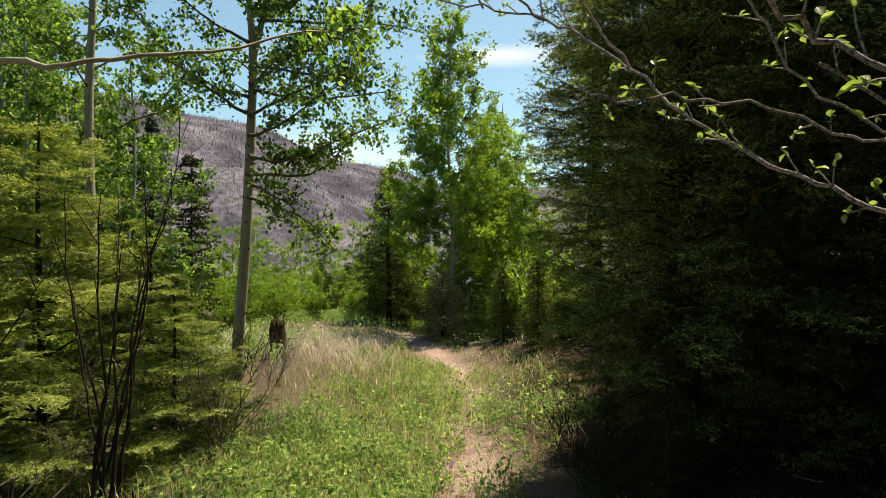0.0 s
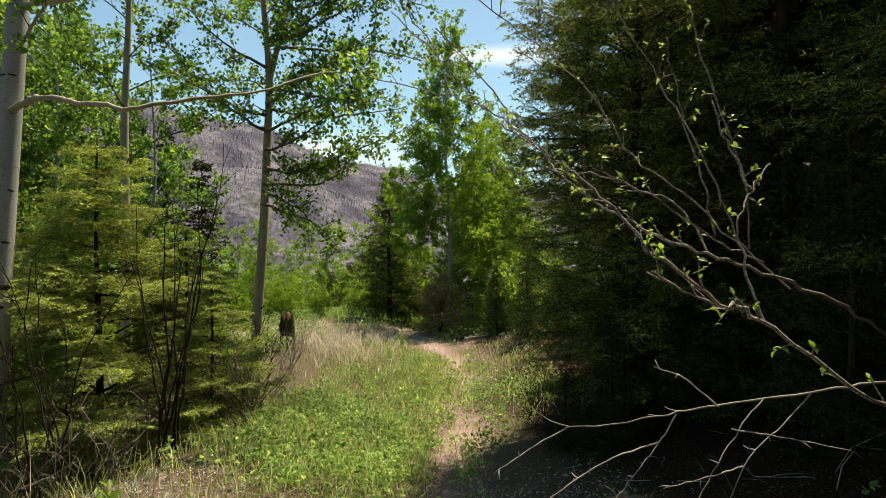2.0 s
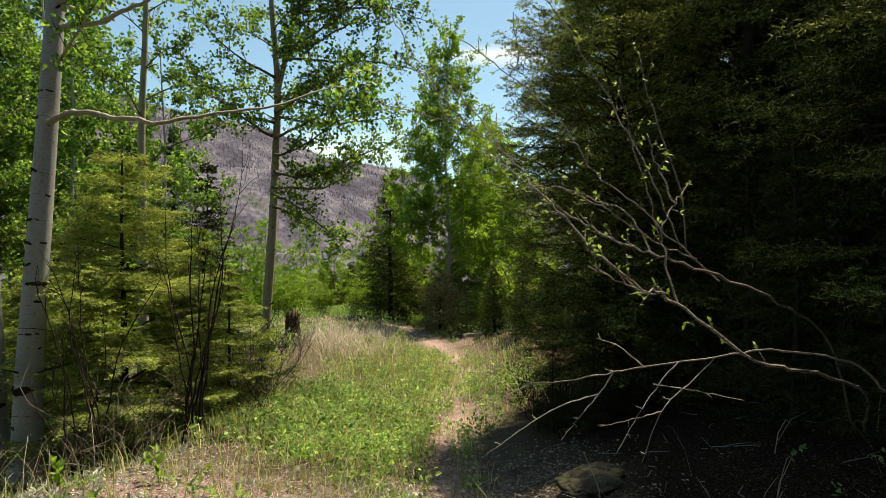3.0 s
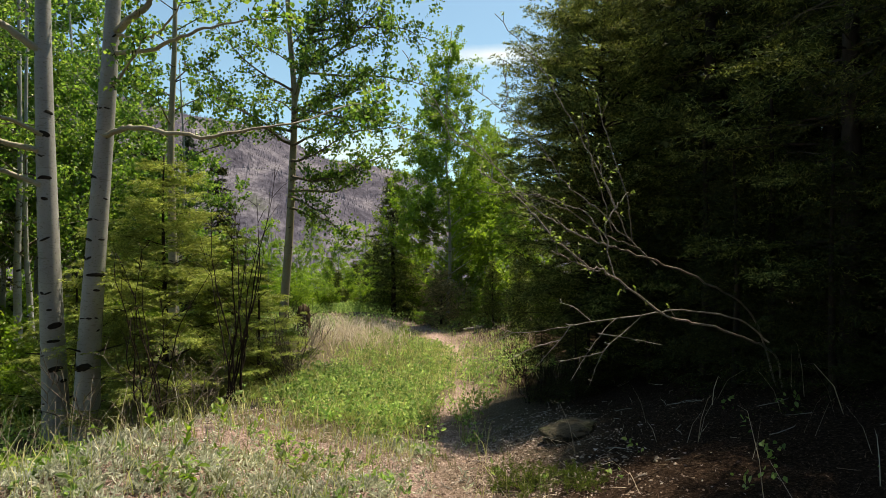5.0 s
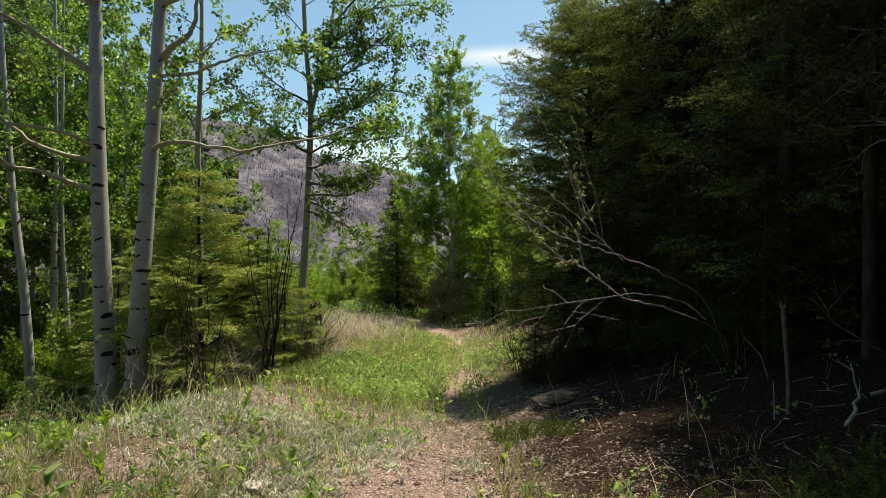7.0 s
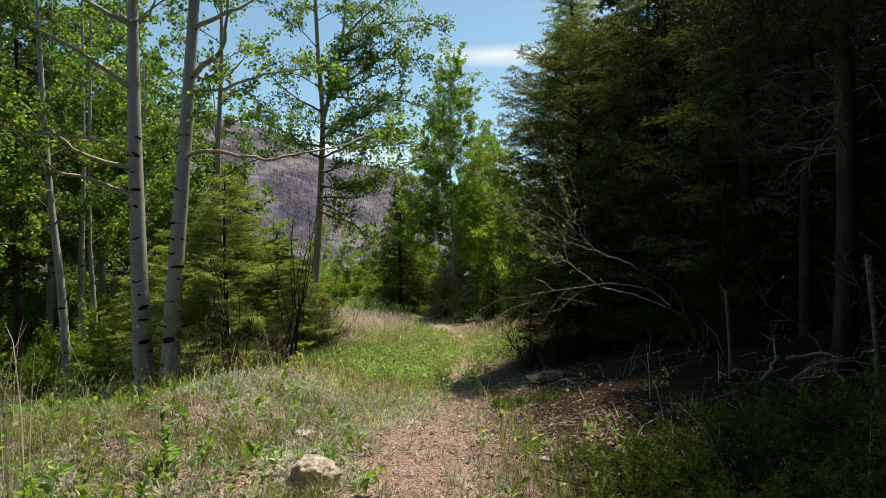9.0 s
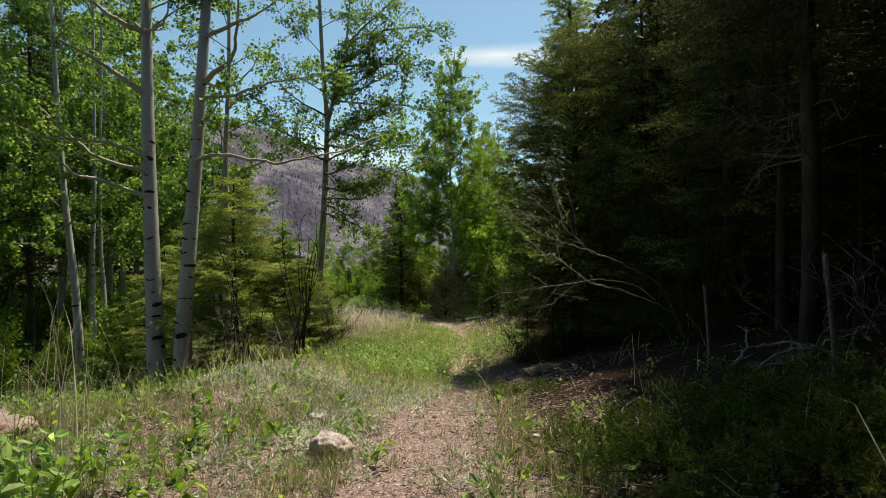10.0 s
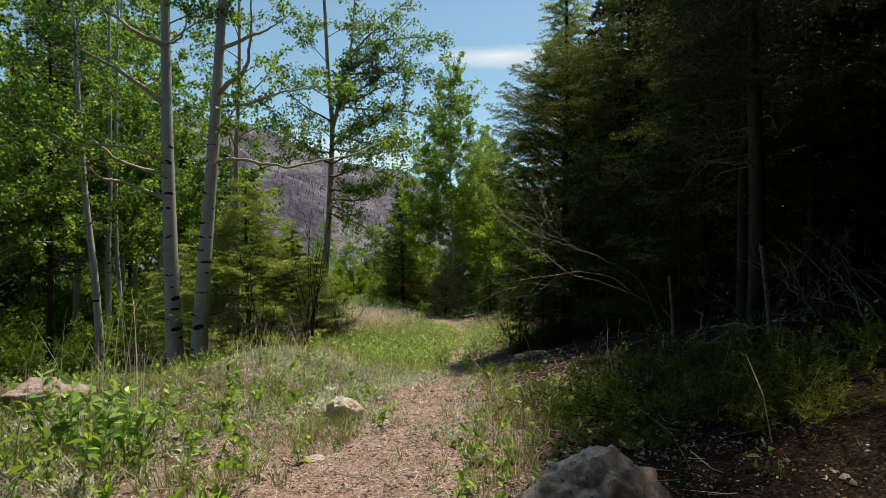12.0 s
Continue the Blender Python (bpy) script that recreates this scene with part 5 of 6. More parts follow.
# ---- bare-stemmed shrubs ----
def bare_shrub(at, count, tall, spread, seed, label, material=TWIG, thick=0.008, buds=True, name="bare_shrub"):
    r = np.random.default_rng(seed)
    shrub = thing(name, on_ground(*at, 0.05), label, "shrub")
    green, fine = Geo(), Geo()
    for k in range(count):
        a, h = r.uniform(0, 6.28), tall * r.uniform(0.55, 1.0)
        o = np.array([math.cos(a), math.sin(a), 0.0]) * spread
        p = np.array([r.normal(0, 0.07), r.normal(0, 0.07), 0.0])
        l = curve([p, p + o * 0.15 + [0, 0, h * 0.3], p + o * r.uniform(0.2, 0.6) + [0, 0, h * 0.65], p + o * r.uniform(0.4, 1.0) + [0, 0, h]], 5)
        l[1:-1] += np.cumsum(r.normal(0, 0.011, l[1:-1].shape), 0)
        g = Geo()
        tube(g, l, np.linspace(thick, 0.002, len(l)), 6)
        part("stem", g, material, shrub, smooth=True)
        tw = twigs_along(l, 7, 0.3, r, 0.6, 0.35)
        for t in tw:
            tube(fine, t, (0.0035, 0.0025, 0.0012), 3)
        if buds:
            leafy(green, tw, 2, 0.018, r, 0.5, -0.5)
    tagged(part("twig_work", fine, material, shrub), kind="stuff")
    if buds:
        tagged(part("leaf_growth", green, BRIGHT_LEAF, shrub), kind="stuff")
    return shrub


bare_shrub((-1.98, 8.47), 10, 2.6, 0.62, 81, "tall shrub of dark bare upright stems with few buds", thick=0.011)
bare_shrub((-2.5, 7.9), 8, 1.9, 0.6, 82, "thin dark leafless shrub beside young firs")
bare_shrub((-1.75, 9.7), 20, 1.1, 0.75, 83, "heap of grey brushy dead twigs", BRUSH, 0.006, False, "brush_heap")
bare_shrub((-2.3, 7.0), 7, 0.8, 0.8, 84, "bleached arching stalks at the edge of the bank", BRUSH, 0.003, False, "brush_heap")
bare_shrub((-2.9, 8.3), 12, 0.8, 0.9, 85, "dead twiggy brush under the young fir", BRUSH, 0.004, False, "brush_heap")
bare_shrub((-2.35, 11.3), 20, 1.35, 0.85, 96, "tangle of brown bare stems round a slender aspen", TWIG, 0.007, False)
bare_shrub((-1.95, 7.65), 6, 0.8, 0.7, 97, "dead arching twigs at the edge of the bank", BRUSH, 0.003, False, "brush_heap")
bare_shrub((-2.7, 14.4), 14, 0.9, 0.7, 98, "grey dead twigs in the dry grass by the stump", DEAD_WOOD, 0.006, False, "brush_heap")
bare_shrub((0.95, 21.4), 18, 2.0, 1.0, 86, "grey leafless bush at the bend of the path", DEAD_WOOD, 0.008, False)
for k, (x, y) in enumerate(((2.9, 4.4), (2.8, 3.7), (3.3, 4.2), (2.6, 4.9))):
    bare_shrub((x, y), 6, 0.65, 0.8, 87 + k, "tangle of grey dead twigs on the forest floor", LIMB_BARK, 0.006, False, "brush_heap")

bare_shrub((1.15, 9.3), 16, 0.6, 0.7, 94, "bare dark twigs under the skirt of the conifer", TWIG, 0.005, False, "brush_heap")

# brown half-dead fir at the bend
p = on_ground(0.05, 20.8, 0.05)
conifer(p, 1.75, 0.95, 95, whorls=13, arms=8, twig=0.35, twig_gap=0.14, count=9, needle=0.07, width=0.025, low=0.03, material=BROWN_NEEDLE, label="half-dead brown bush at the bend of the path", name="dead_bush", droop=0.1, profile=0.4, rise=0.5)


# ---- juniper ----
def juniper(at, spread, tall, seed, material, label, group="low junipers", arms=34, needle=(26, 0.019, 0.0042)):
    r = np.random.default_rng(seed)
    bush = thing("juniper_bush", on_ground(*at, 0.03), label, "shrub", group)
    wood, green, a_rows, b_rows = Geo(), Geo(), [], []
    for k in range(arms):
        a = k * 2.4 + r.uniform(-0.3, 0.3)
        o = np.array([math.cos(a), math.sin(a), 0.0])
        ln, h = spread * math.sqrt((k + 1) / arms) * r.uniform(0.8, 1.15), tall * r.uniform(0.3, 1.1)
        l = curve([(0, 0, 0.0), o * ln * 0.4 + [0, 0, h * 0.3], o * ln * 0.75 + [0, 0, h * 0.6], o * ln + [0, 0, h * (0.8 + 0.3 * (1 - ln / spread))]], 5)
        tube(wood, l, np.linspace(0.006, 0.002, len(l)), 4)
        for t in twigs_along(l, 6, 0.2, r, 0.9, 0.35):
            a_rows += [t[0], t[1]]
            b_rows += [t[1], t[2]]
            for u in twigs_along(t, 4, 0.08, r, 0.9, 0.3):
                a_rows.append(u[0])
                b_rows.append(u[2])
    needles(green, np.array(a_rows), np.array(b_rows), *needle, r)
    tagged(part("bough_work", wood, CONIFER_BARK, bush), kind="stuff")
    part("crown", green, material, bush)
    return bush


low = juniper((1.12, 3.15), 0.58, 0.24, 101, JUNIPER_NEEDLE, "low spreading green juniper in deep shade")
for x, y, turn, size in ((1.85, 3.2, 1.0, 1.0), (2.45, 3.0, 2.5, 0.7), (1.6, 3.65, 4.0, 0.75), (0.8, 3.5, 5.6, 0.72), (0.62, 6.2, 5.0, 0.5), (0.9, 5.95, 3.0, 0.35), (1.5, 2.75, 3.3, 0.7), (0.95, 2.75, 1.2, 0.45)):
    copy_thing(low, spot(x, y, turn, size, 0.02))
juniper((1.5, 2.5), 0.34, 0.2, 102, SUN_YELLOW_NEEDLE, "juniper with tips coloured yellow-green for a sun fleck", arms=8, needle=(8, 0.028, 0.0042))


# ---- ground cover ----
def scatter(count, box, keep, seed):
    """Random spots in a box of the plan, kept by a chance that keep gives."""
    q = np.random.default_rng(seed)
    x, y = q.uniform(box[0], box[1], count), q.uniform(box[2], box[3], count)
    ok = q.random(count) < keep(x, y)
    x, y = x[ok], y[ok]
    return np.stack([x, y, height(x, y) - 0.005], -1), q


def off_trail(x, y):
    gone = np.exp(-(((x - trail_x(y) + 0.12 * ripple(x, y, 2.4, 6)) / (trail_w(y) * 0.85)) ** 2))
    return 1 - gone * (1 - 0.2 * step(y, 8, 10) * (1 - step(y, 14, 17)))


def patch(x, y, f, seed, cut=0.0):
    return step(ripple(x, y, f, seed), cut - 0.35, cut + 0.45)


def cover(name, geo, material, label, category="grass"):
    return tagged(part(name, geo, material), label, category, kind="stuff")


# bright leafy meadow in the middle of the clearing
def meadow_at(x, y):
    sand = 0.7 * np.exp(-(((x - 1.0) / 0.7) ** 2 + ((y - 18.4) / 1.4) ** 2))
    sand = np.maximum(sand, 0.6 * step(x - trail_x(y), 0.15, 0.45) * step(y, 9.0, 10.5))
    return (1 - sand) * off_trail(x, y) * step(y + 0.35 * x + 0.3 * ripple(x, y, 1.5, 220), 6.7, 8.0) * (1 - step(y, 14.5, 18)) * step(x, -2.2, -1.2) * (1 - step(x - 0.8 * step(y, 9.5, 11.5), 0.2 + 0.5 * step(y, 9.0, 10.5), 0.6 + 0.6 * step(y, 9.0, 10.5))) * (0.35 + 0.65 * patch(x, y, 1.7, 201))


at, q = scatter(9500, (-2.5, 1.8, 5.0, 18.0), lambda x, y: meadow_at(x, y) * (1 - 0.7 * step(y + 0.8 * ripple(x, y, 1.1, 209), 11.5, 14.0)), 301)
g = Geo()
n = 10
rows = np.repeat(at, n, axis=0)
tall = np.repeat(q.uniform(0.09, 0.27, len(at)), n)
rows = rows + np.c_[q.normal(0, 0.03, (len(rows), 2)), tall * q.uniform(0.25, 1.0, len(rows))]
leaves(g, rows, q.normal(size=rows.shape) * [1, 1, 0.5] + [0, 0, 0.55], q.uniform(0.028, 0.058, len(rows)), 0.6, r=q)
cover("meadow_plants", g, FORB, "dense low broad-leaved bright green plants", "plants")
at, q = scatter(62000, (-2.6, 1.9, 4.8, 20.0), lambda x, y: np.clip(meadow_at(x, y) + 0.12 * off_trail(x, y) * (1 - step(x, 0.2, 0.6)), 0, 1), 302)
g = Geo()
blades(g, at, q.uniform(0.08, 0.3, len(at)), q.uniform(0.003, 0.007, len(at)), q.uniform(0.1, 0.8, len(at)), q)
cover("meadow_grass", g, MEADOW, "fresh yellow-green meadow grass")

# thin grass on the grit in the foreground, in tufts
def tuft_at(x, y):
    return (0.14 + 0.86 * off_trail(x, y)) * (0.06 + 0.94 * patch(x, y, 3.4, 202, 0.3)) * step(x, -4.5, -3.0) * (1 - 0.9 * step(x, 0.3, 0.9)) * (1 - 0.4 * step(y, 4.6, 5.6)) * (0.55 + 0.45 * step(-x, 0.5, 1.2))


at, q = scatter(5600, (-4.0, 1.6, 1.2, 8.5), tuft_at, 303)
n = 15
rows = np.repeat(at, n, axis=0) + np.c_[q.normal(0, 0.022, (len(at) * n, 2)), np.zeros(len(at) * n)]
tall = np.repeat(q.uniform(0.04, 0.13, len(at)) + 0.03 * step(-at[:, 0], 1.4, 2.4), n) * q.uniform(0.5, 1.25, len(rows))
g = Geo()
blades(g, rows, tall, q.uniform(0.0022, 0.005, len(rows)), q.uniform(0.1, 1.1, len(rows)), q, True)
at, q = scatter(2000, (-3.2, -0.5, 1.5, 5.2), lambda x, y: 0.06 + 0.94 * patch(x, y, 4.0, 215, 0.3), 323)
n = 13
rows = np.repeat(at, n, axis=0) + np.c_[q.normal(0, 0.016, (len(at) * n, 2)), np.zeros(len(at) * n)]
tall = np.repeat(q.uniform(0.08, 0.21, len(at)), n) * q.uniform(0.5, 1.2, len(rows))
blades(g, rows, tall, q.uniform(0.002, 0.0045, len(rows)), q.uniform(0.2, 1.2, len(rows)), q)
at, q = scatter(560, (-0.2, 1.1, 1.6, 5.4), lambda x, y: off_trail(x, y) ** 2 * step(x - 0.05 * y, -0.25, 0.1) * (1 - step(x, 0.45, 0.75)) * (0.1 + 0.9 * patch(x, y, 3.0, 219, 0.1)), 327)
n = 11
rows = np.repeat(at, n, axis=0) + np.c_[q.normal(0, 0.018, (len(at) * n, 2)), np.zeros(len(at) * n)]
tall = np.repeat(q.uniform(0.06, 0.24, len(at)), n) * q.uniform(0.5, 1.2, len(rows))
blades(g, rows, tall, q.uniform(0.002, 0.005, len(rows)), q.uniform(0.1, 0.8, len(rows)), q)
cover("grass_tufts", g, GRASS, "sparse tufts of green and straw-coloured grass")

# small grey-green plants
at, q = scatter(7600, (-2.6, 0.3, 1.8, 8.0), lambda x, y: off_trail(x, y) * np.clip(0.1 + 0.8 * patch(x, y, 1.9, 203, 0.15) + np.exp(-(((x + 0.85) / 0.45) ** 2 + ((y - 5.3) / 0.8) ** 2)), 0, 1), 304)
n = 9
rows = np.repeat(at, n, axis=0) + np.c_[q.normal(0, 0.012, (len(at) * n, 2)), q.uniform(0.0, 0.05, len(at) * n)]
g = Geo()
leaves(g, rows, q.normal(size=rows.shape) * [1, 1, 0.4] + [0, 0, 0.9], q.uniform(0.02, 0.055, len(rows)), 0.22, r=q)
cover("silvery_plants", g, GREY_FORB, "small silvery grey-green leaf rosettes", "plants")

# low leafy sprouts among the litter
at, q = scatter(900, (-2.9, -0.1, 1.7, 7.0), lambda x, y: off_trail(x, y) * (0.12 + 0.88 * patch(x, y, 2.8, 216, 0.1)), 324)
n = 8
rows = np.repeat(at, n, axis=0) + np.c_[q.normal(0, 0.014, (len(at) * n, 2)), np.repeat(q.uniform(0.02, 0.12, len(at)), n) * q.uniform(0.1, 1.0, len(at) * n)]
g = Geo()
more, q = scatter(80, (0.05, 1.0, 1.7, 4.4), lambda x, y: 0.2 + 0.8 * patch(x, y, 3.0, 217), 325)
rows = np.concatenate([rows, np.repeat(more, n, axis=0) + np.c_[q.normal(0, 0.012, (len(more) * n, 2)), np.repeat(q.uniform(0.03, 0.16, len(more)), n) * q.uniform(0.1, 1.0, len(more) * n)]])
leaves(g, rows, q.normal(size=rows.shape) * [1, 1, 0.5] + [0, 0, 0.7], q.uniform(0.025, 0.06, len(rows)), 0.45, r=q)
more, q = scatter(46, (-2.3, -1.25, 2.35, 4.5), lambda x, y: np.clip(np.exp(-(((x + 1.75) / 0.4) ** 2 + ((y - 2.8) / 0.45) ** 2)) + 0.8 * np.exp(-(((x + 1.6) / 0.2) ** 2 + ((y - 4.3) / 0.25) ** 2)), 0, 1), 328)
for p in more:
    tall, lean, k = q.uniform(0.26, 0.46), q.normal(0, 0.04, 2), 13
    up = np.linspace(0.25, 1.0, k)
    stem = p + np.c_[np.outer(up ** 2, lean), up * tall]
    tube(g, [p, stem[k // 2], stem[-1]], (0.0028, 0.0022, 0.0012), 4)
    leaves(g, stem, np.c_[q.normal(0, 1, (k, 2)), q.uniform(0.1, 0.8, k)], q.uniform(0.05, 0.085, k), 0.55, r=q)
cover("low_sprouts", g, FORB, "low leafy green sprouts among the litter", "plants")

# long dry grass round the stump and on the bank edge
at, q = scatter(13000, (-6.5, 0.6, 12.5, 21.0), lambda x, y: step(-x, 0.5, 1.7) * step(y + 0.5 * x, 13.2, 14.6) * (0.3 + 0.7 * patch(x, y, 0.9, 204)), 305)
more, q = scatter(1100, (0.6, 2.1, 10.3, 18.5), lambda x, y: off_trail(x, y) * (0.25 + 0.75 * patch(x, y, 1.6, 211)), 319)
g = Geo()
blades(g, at, q.uniform(0.12, 0.5, len(at)), q.uniform(0.006, 0.014, len(at)), q.uniform(0.2, 1.3, len(at)), q)
blades(g, more, q.uniform(0.05, 0.2, len(more)), q.uniform(0.005, 0.01, len(more)), q.uniform(0.2, 1.3, len(more)), q)
cover("dry_grass", g, DRY, "tall tan dry grass round the stump")
at, q = scatter(300, (-4.2, -1.3, 2.6, 9.5), lambda x, y: 0.2 + 0.8 * patch(x, y, 1.5, 205), 306)
g = Geo()
blades(g, at, q.uniform(0.2, 0.65, len(at)), q.uniform(0.002, 0.0035, len(at)), q.uniform(0.1, 1.0, len(at)), q)
at, q = scatter(14, (-2.1, -1.8, 3.3, 3.6), lambda x, y: 1 + 0 * x, 307)
blades(g, at, q.uniform(0.5, 1.1, len(at)), q.uniform(0.004, 0.007, len(at)), q.uniform(0.02, 0.3, len(at)), q)
at, q = scatter(26, (-3.4, -1.9, 2.7, 4.8), lambda x, y: 1 + 0 * x, 317)
blades(g, at, q.uniform(0.4, 0.9, len(at)), q.uniform(0.002, 0.004, len(at)), q.uniform(0.05, 0.5, len(at)), q)
at, q = scatter(90, (1.0, 3.4, 2.0, 7.5), lambda x, y: 0.7 + 0 * x, 308)
blades(g, at, q.uniform(0.15, 0.45, len(at)), q.uniform(0.003, 0.006, len(at)), q.uniform(0.4, 1.2, len(at)), q)
at, q = scatter(3400, (-3.2, 1.2, 1.4, 8.5), lambda x, y: off_trail(x, y) * (0.3 + 0.7 * patch(x, y, 1.7, 208)), 314)
end = at + np.c_[q.normal(0, 0.1, (len(at), 2)), q.uniform(0.0, 0.03, len(at))]
needles(g, at + [0, 0, 0.015], end + [0, 0, 0.015], 1, 0.16, 0.0035, q, 0.25, 0.9)
at, q = scatter(350, (0.4, 2.0, 2.6, 7.5), lambda x, y: 0.2 + 0.8 * patch(x, y, 2.1, 213), 321)
end = at + np.c_[q.normal(0, 0.1, (len(at), 2)), q.uniform(0.0, 0.05, len(at))]
needles(g, at + [0, 0, 0.015], end + [0, 0, 0.015], 1, 0.13, 0.003, q, 0.25, 0.9)
cover("dry_stalks", g, DRY, "thin bleached dry grass stalks")

# rough green growth on the slopes and far clearing
at, q = scatter(16000, (-16.0, 4.0, 9.0, 36.0), lambda x, y: np.clip(step(-x, 2.5, 4.0) + step(y, 17, 21), 0, 1) * (0.3 + 0.7 * patch(x, y, 0.8, 206)) * off_trail(x, y), 309)
g = Geo()
n = 7
rows = np.repeat(at, n, axis=0) + np.c_[q.normal(0, 0.1, (len(at) * n, 2)), q.uniform(0.05, 0.4, len(at) * n)]
leaves(g, rows, q.normal(size=rows.shape) + [0, 0, 0.3], q.uniform(0.035, 0.085, len(rows)), 0.7, r=q, simple=True)
blades(g, at, q.uniform(0.15, 0.45, len(at)), q.uniform(0.012, 0.025, len(at)), q.uniform(0.1, 0.7, len(at)), q)
at, q = scatter(3600, (-11.0, -3.0, -6.0, 10.0), lambda x, y: 0.15 + 0.85 * patch(x, y, 0.9, 212), 320)
rows = np.repeat(at, n, axis=0) + np.c_[q.normal(0, 0.1, (len(at) * n, 2)), q.uniform(0.02, 0.11, len(at) * n)]
leaves(g, rows, q.normal(size=rows.shape) + [0, 0, 0.3], q.uniform(0.03, 0.07, len(rows)), 0.7, r=q, simple=True)
blades(g, at, q.uniform(0.06, 0.2, len(at)), q.uniform(0.008, 0.015, len(at)), q.uniform(0.1, 0.8, len(at)), q)
cover("undergrowth", g, FORB, "rough green undergrowth on the slope", "plants")

# litter: dead leaves, needles, twigs and grit
at, q = scatter(84000, (-3.0, 1.6, 1.0, 8.5), lambda x, y: (0.35 + 0.65 * off_trail(x, y)) * (0.45 + 0.55 * patch(x, y, 3.0, 207)) * (1 - 0.85 * step(x, 0.7, 1.5)), 310)
g = Geo()
leaves(g, at + [0, 0, 0.01], q.normal(size=at.shape) * [1, 1, 0.15], q.uniform(0.005, 0.03, len(at)), 0.45, r=q, simple=True)
cover("leaf_litter", g, LITTER, "brown and bleached leaf and needle litter", "litter")
# litter of a darker colour on the right, deepening the shaded floor
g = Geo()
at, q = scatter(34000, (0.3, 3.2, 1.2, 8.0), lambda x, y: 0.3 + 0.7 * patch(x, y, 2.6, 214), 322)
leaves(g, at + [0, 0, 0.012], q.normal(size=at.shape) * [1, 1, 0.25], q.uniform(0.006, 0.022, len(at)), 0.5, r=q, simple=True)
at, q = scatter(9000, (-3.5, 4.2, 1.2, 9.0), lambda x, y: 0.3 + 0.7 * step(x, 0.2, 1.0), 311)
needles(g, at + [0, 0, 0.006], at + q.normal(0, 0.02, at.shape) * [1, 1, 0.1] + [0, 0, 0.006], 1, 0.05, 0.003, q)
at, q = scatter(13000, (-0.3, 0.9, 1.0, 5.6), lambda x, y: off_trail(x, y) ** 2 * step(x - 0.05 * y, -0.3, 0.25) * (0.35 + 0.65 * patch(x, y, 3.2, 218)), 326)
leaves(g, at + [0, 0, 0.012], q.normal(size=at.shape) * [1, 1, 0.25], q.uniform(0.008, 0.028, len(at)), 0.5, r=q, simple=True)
cover("shade_needle_litter", g, SHADE_NEEDLE_LITTER, "brown needle and leaf litter, its colour darkened for shade", "litter")
at, q = scatter(130, (0.4, 3.4, 2.0, 7.0), lambda x, y: 0.1 + 0.6 * patch(x, y, 2.2, 210), 318)
n = 7
rows = np.repeat(at, n, axis=0) + np.c_[q.normal(0, 0.025, (len(at) * n, 2)), q.uniform(0.01, 0.1, len(at) * n)]
g = Geo()
leaves(g, rows, q.normal(size=rows.shape) + [0, 0, 0.3], q.uniform(0.02, 0.05, len(rows)), 0.6, r=q)
cover("shade_plants", g, FORB, "small green plants on the shaded needle litter", "plants")
at, q = scatter(260, (-2.6, 3.6, 1.6, 9.5), lambda x, y: 0.4 + 0.6 * step(x, 0.3, 1.2), 312)
g = Geo()
for p in at:
    a, ln = q.uniform(0, 6.28), q.uniform(0.05, 0.25)
    o = np.array([math.cos(a), math.sin(a), 0.0]) * ln
    ends = [p - o * 0.5, p - o * 0.2 + q.normal(0, 0.015, 3), p + o * 0.2 + q.normal(0, 0.015, 3), p + o * 0.5]
    ends = [(e[0], e[1], float(height(e[0], e[1])) + 0.008) for e in ends]
    tube(g, ends, (0.0035, 0.003, 0.0025, 0.0012), 4)
cover("fallen_twigs", g, DEAD_WOOD, "scattered grey fallen twigs", "twigs")
at, q = scatter(22000, (-1.8, 1.4, 1.0, 9.0), lambda x, y: np.clip(1.15 - off_trail(x, y), 0.12, 1), 313)
g = Geo()
s = q.uniform(0.003, 0.010, len(at)) * q.uniform(0.6, 2.0, len(at)) ** 1.3
oct_v = np.array([(1, 0, 0), (0, 1, 0), (-1, 0, 0), (0, -1, 0), (0, 0, 0.7), (0, 0, -0.7)])
v = at[:, None] + (oct_v[None] * q.uniform(0.6, 1.3, (len(at), 6, 1)) + q.normal(0, 0.15, (len(at), 6, 3))) * s[:, None, None] + [0, 0, 0.006]
o = np.arange(len(at))[:, None] * 6
tris = np.array([(0, 1, 4), (1, 2, 4), (2, 3, 4), (3, 0, 4), (1, 0, 5), (2, 1, 5), (3, 2, 5), (0, 3, 5)])
g.add(v.reshape(-1, 3), (o[:, None] + tris[None]).reshape(-1, 3))
cover("gravel", g, PEBBLE, "loose pinkish gravel on the path", "gravel")


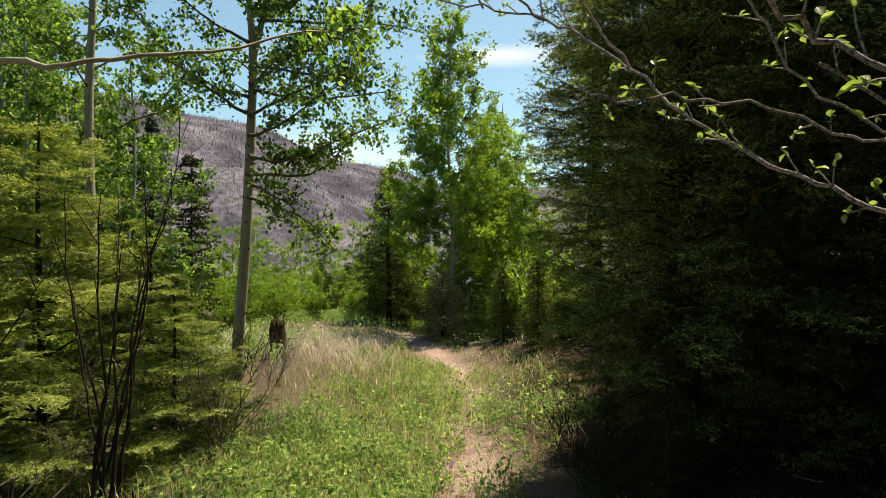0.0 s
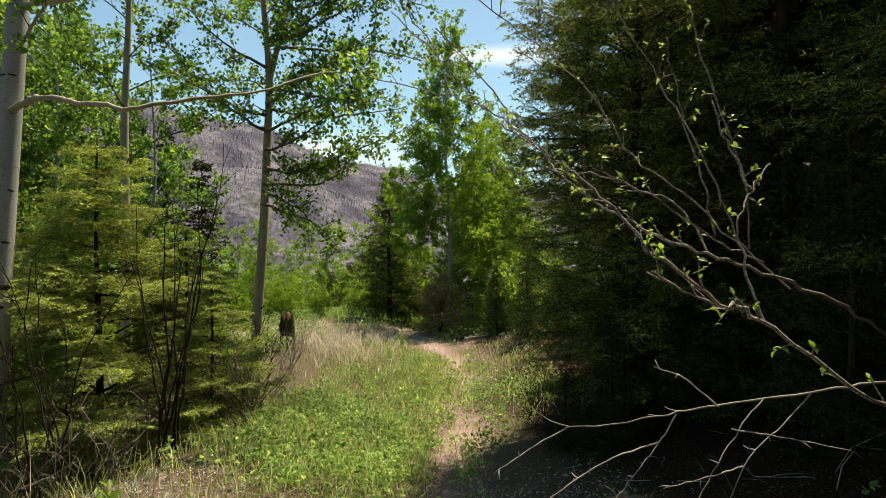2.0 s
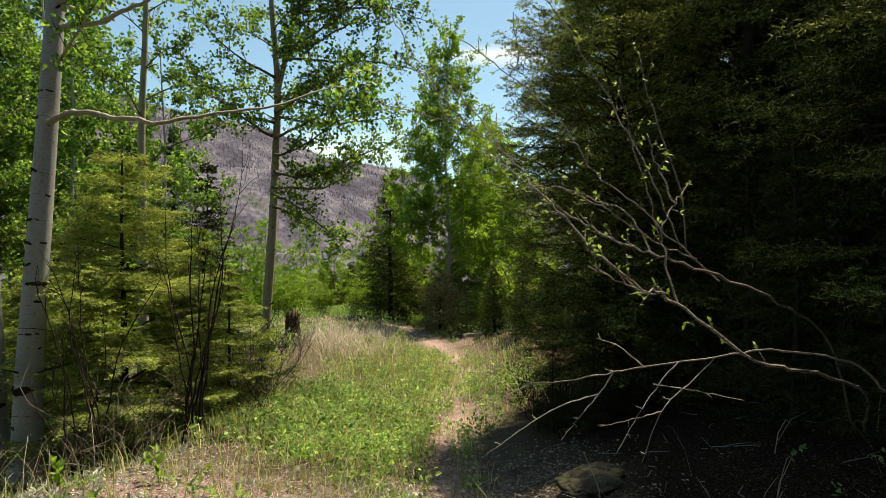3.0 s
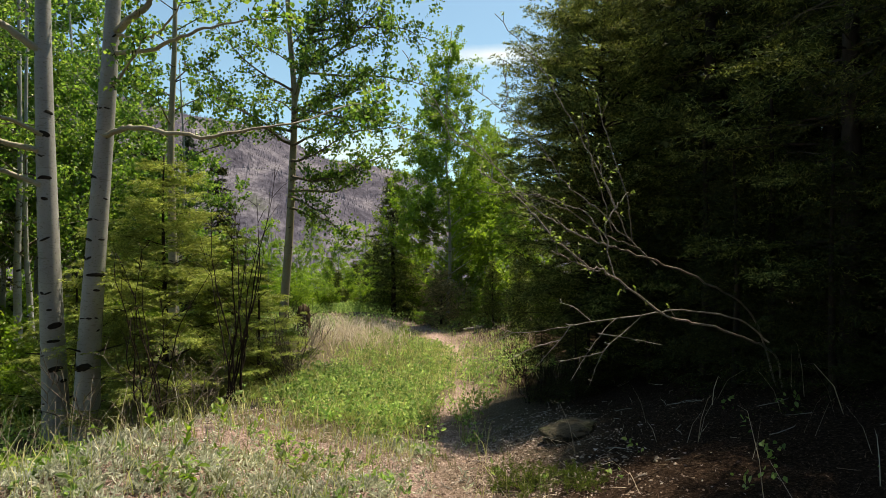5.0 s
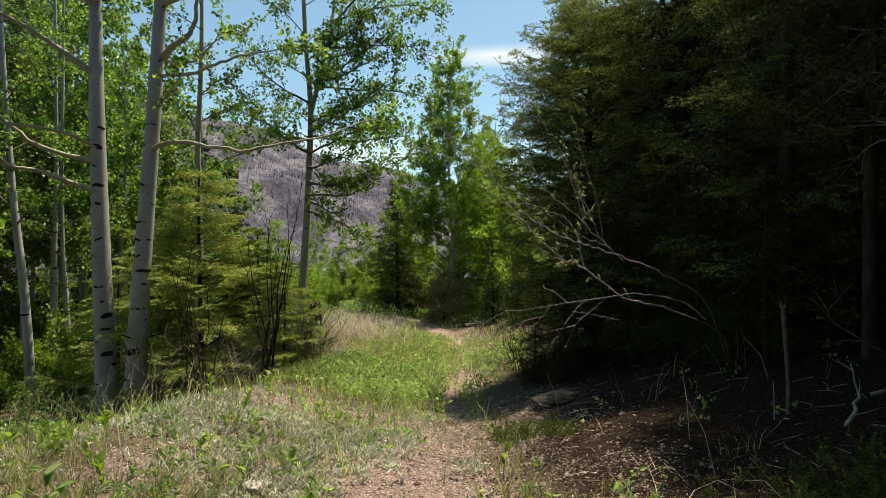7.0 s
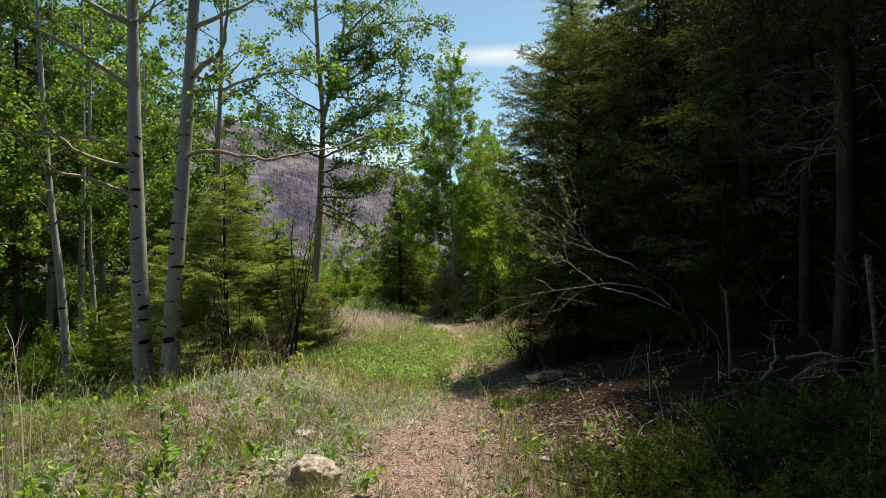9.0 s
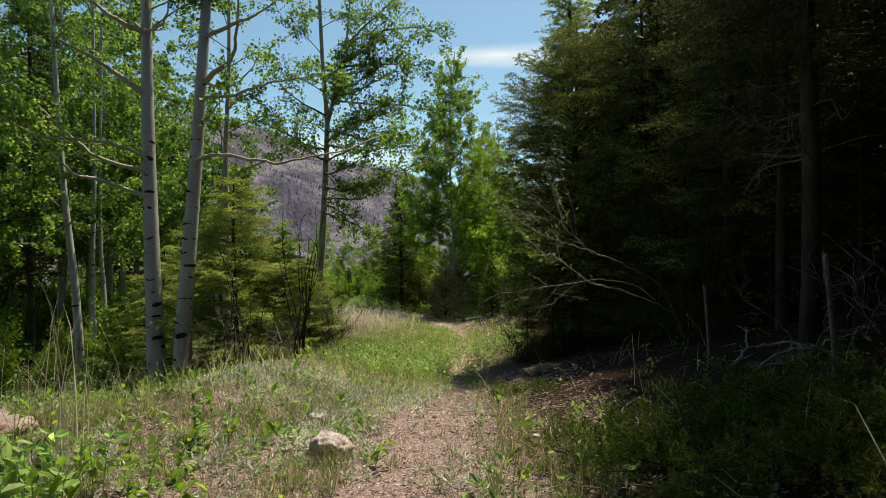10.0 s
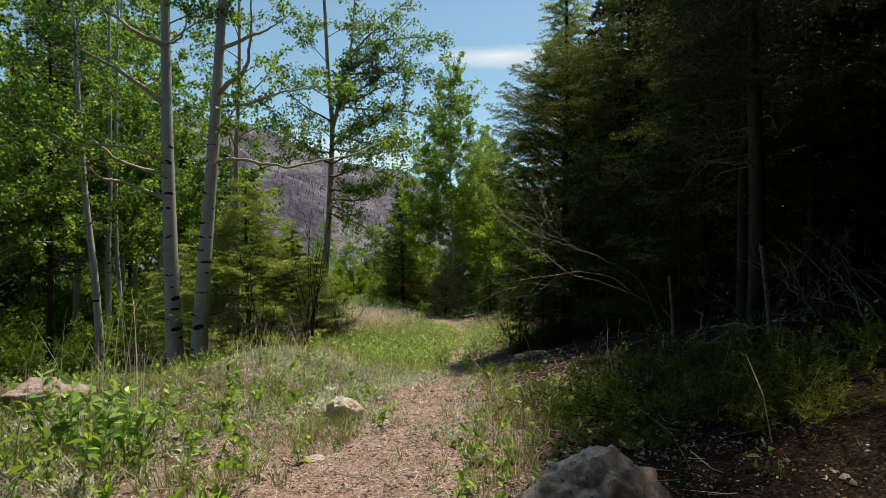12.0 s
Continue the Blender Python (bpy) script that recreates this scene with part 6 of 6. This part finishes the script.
# ---- single leafy plants in the foreground ----
def leafy_plant(x, y, tall, count, seed):
    r = np.random.default_rng(seed)
    plant = thing("leafy_plant", on_ground(x, y, 0.01), "upright green plant with broad oval leaves", "plant", "leafy plants on the bank")
    tip = np.array([r.normal(0, 0.09), r.normal(0, 0.09), tall])
    l = curve([(0, 0, 0), tip * [0.3, 0.3, 0.5], tip], 5)
    g = Geo()
    tube(g, l, np.linspace(0.0035, 0.0015, len(l)), 5)
    part("stem", g, FORB, plant)
    for k in range(count):
        s = 0.2 + 0.8 * (k + 0.5) / count
        p = np.array([np.interp(s, np.linspace(0, 1, len(l)), l[:, n]) for n in range(3)])
        a = k * 2.4 + r.uniform(-0.4, 0.4)
        place_leaf(FORB_MESH, plant, p, (math.cos(a), math.sin(a), r.uniform(-1.4, 0.4) if seed % 3 else r.uniform(0.6, 2.0)), r.uniform(0.035, 0.085) * (1.15 - 0.3 * s), r)


q = np.random.default_rng(401)
spots = [(q.normal(-1.9, 0.3), q.normal(3.2, 0.45)) for k in range(40)] + [(q.uniform(-2.6, -1.2), q.uniform(2.0, 4.6)) for k in range(14)] + [(q.uniform(-2.4, -0.5), q.uniform(4.2, 7.0)) for k in range(30)] + [(q.uniform(-1.2, -0.55), q.uniform(2.2, 3.4)) for k in range(6)] + [(q.uniform(-2.3, -0.95), q.uniform(1.9, 3.1)) for k in range(20)] + [(q.uniform(-3.4, -2.1), q.uniform(4.6, 6.8)) for k in range(34)]
spots += [(0.22, 2.9), (0.3, 3.3), (0.1, 2.5), (0.45, 4.4), (0.38, 5.0), (-0.42, 3.9)]
for k, (x, y) in enumerate(spots):
    leafy_plant(x, y, q.uniform(0.09, 0.22) + (q.uniform(0.0, 0.16) if x < -1.4 and y < 4.3 else 0.0), int(q.integers(5, 13)), 500 + k)

# dead timber over the burnt slope
q = np.random.default_rng(402)
g = Geo()
az, far = q.uniform(-0.75, 0.12, 15000), np.sqrt(q.uniform(230**2, 560**2, 15000))
x, y = far * az, far
z = height(x, y) + mountain(x, y)
h, wd = q.uniform(1.0, 3.2, 15000), q.uniform(0.06, 0.22, 15000)
lean = q.normal(0, 0.6, 15000)
v = np.stack([np.stack([x - wd, y, z - 1], -1), np.stack([x + wd, y, z - 1], -1), np.stack([x + lean, y + 0.3, z + h], -1), np.stack([x, y + wd * 1.5, z - 1], -1)], 1).reshape(-1, 3)
o = np.arange(15000)[:, None] * 4
g.add(v, np.concatenate([o + [0, 1, 2], o + [1, 3, 2], o + [3, 0, 2]]))
cover("dead_timber", g, BURNT, "grey burnt standing timber on the mountainside", "dead trees")
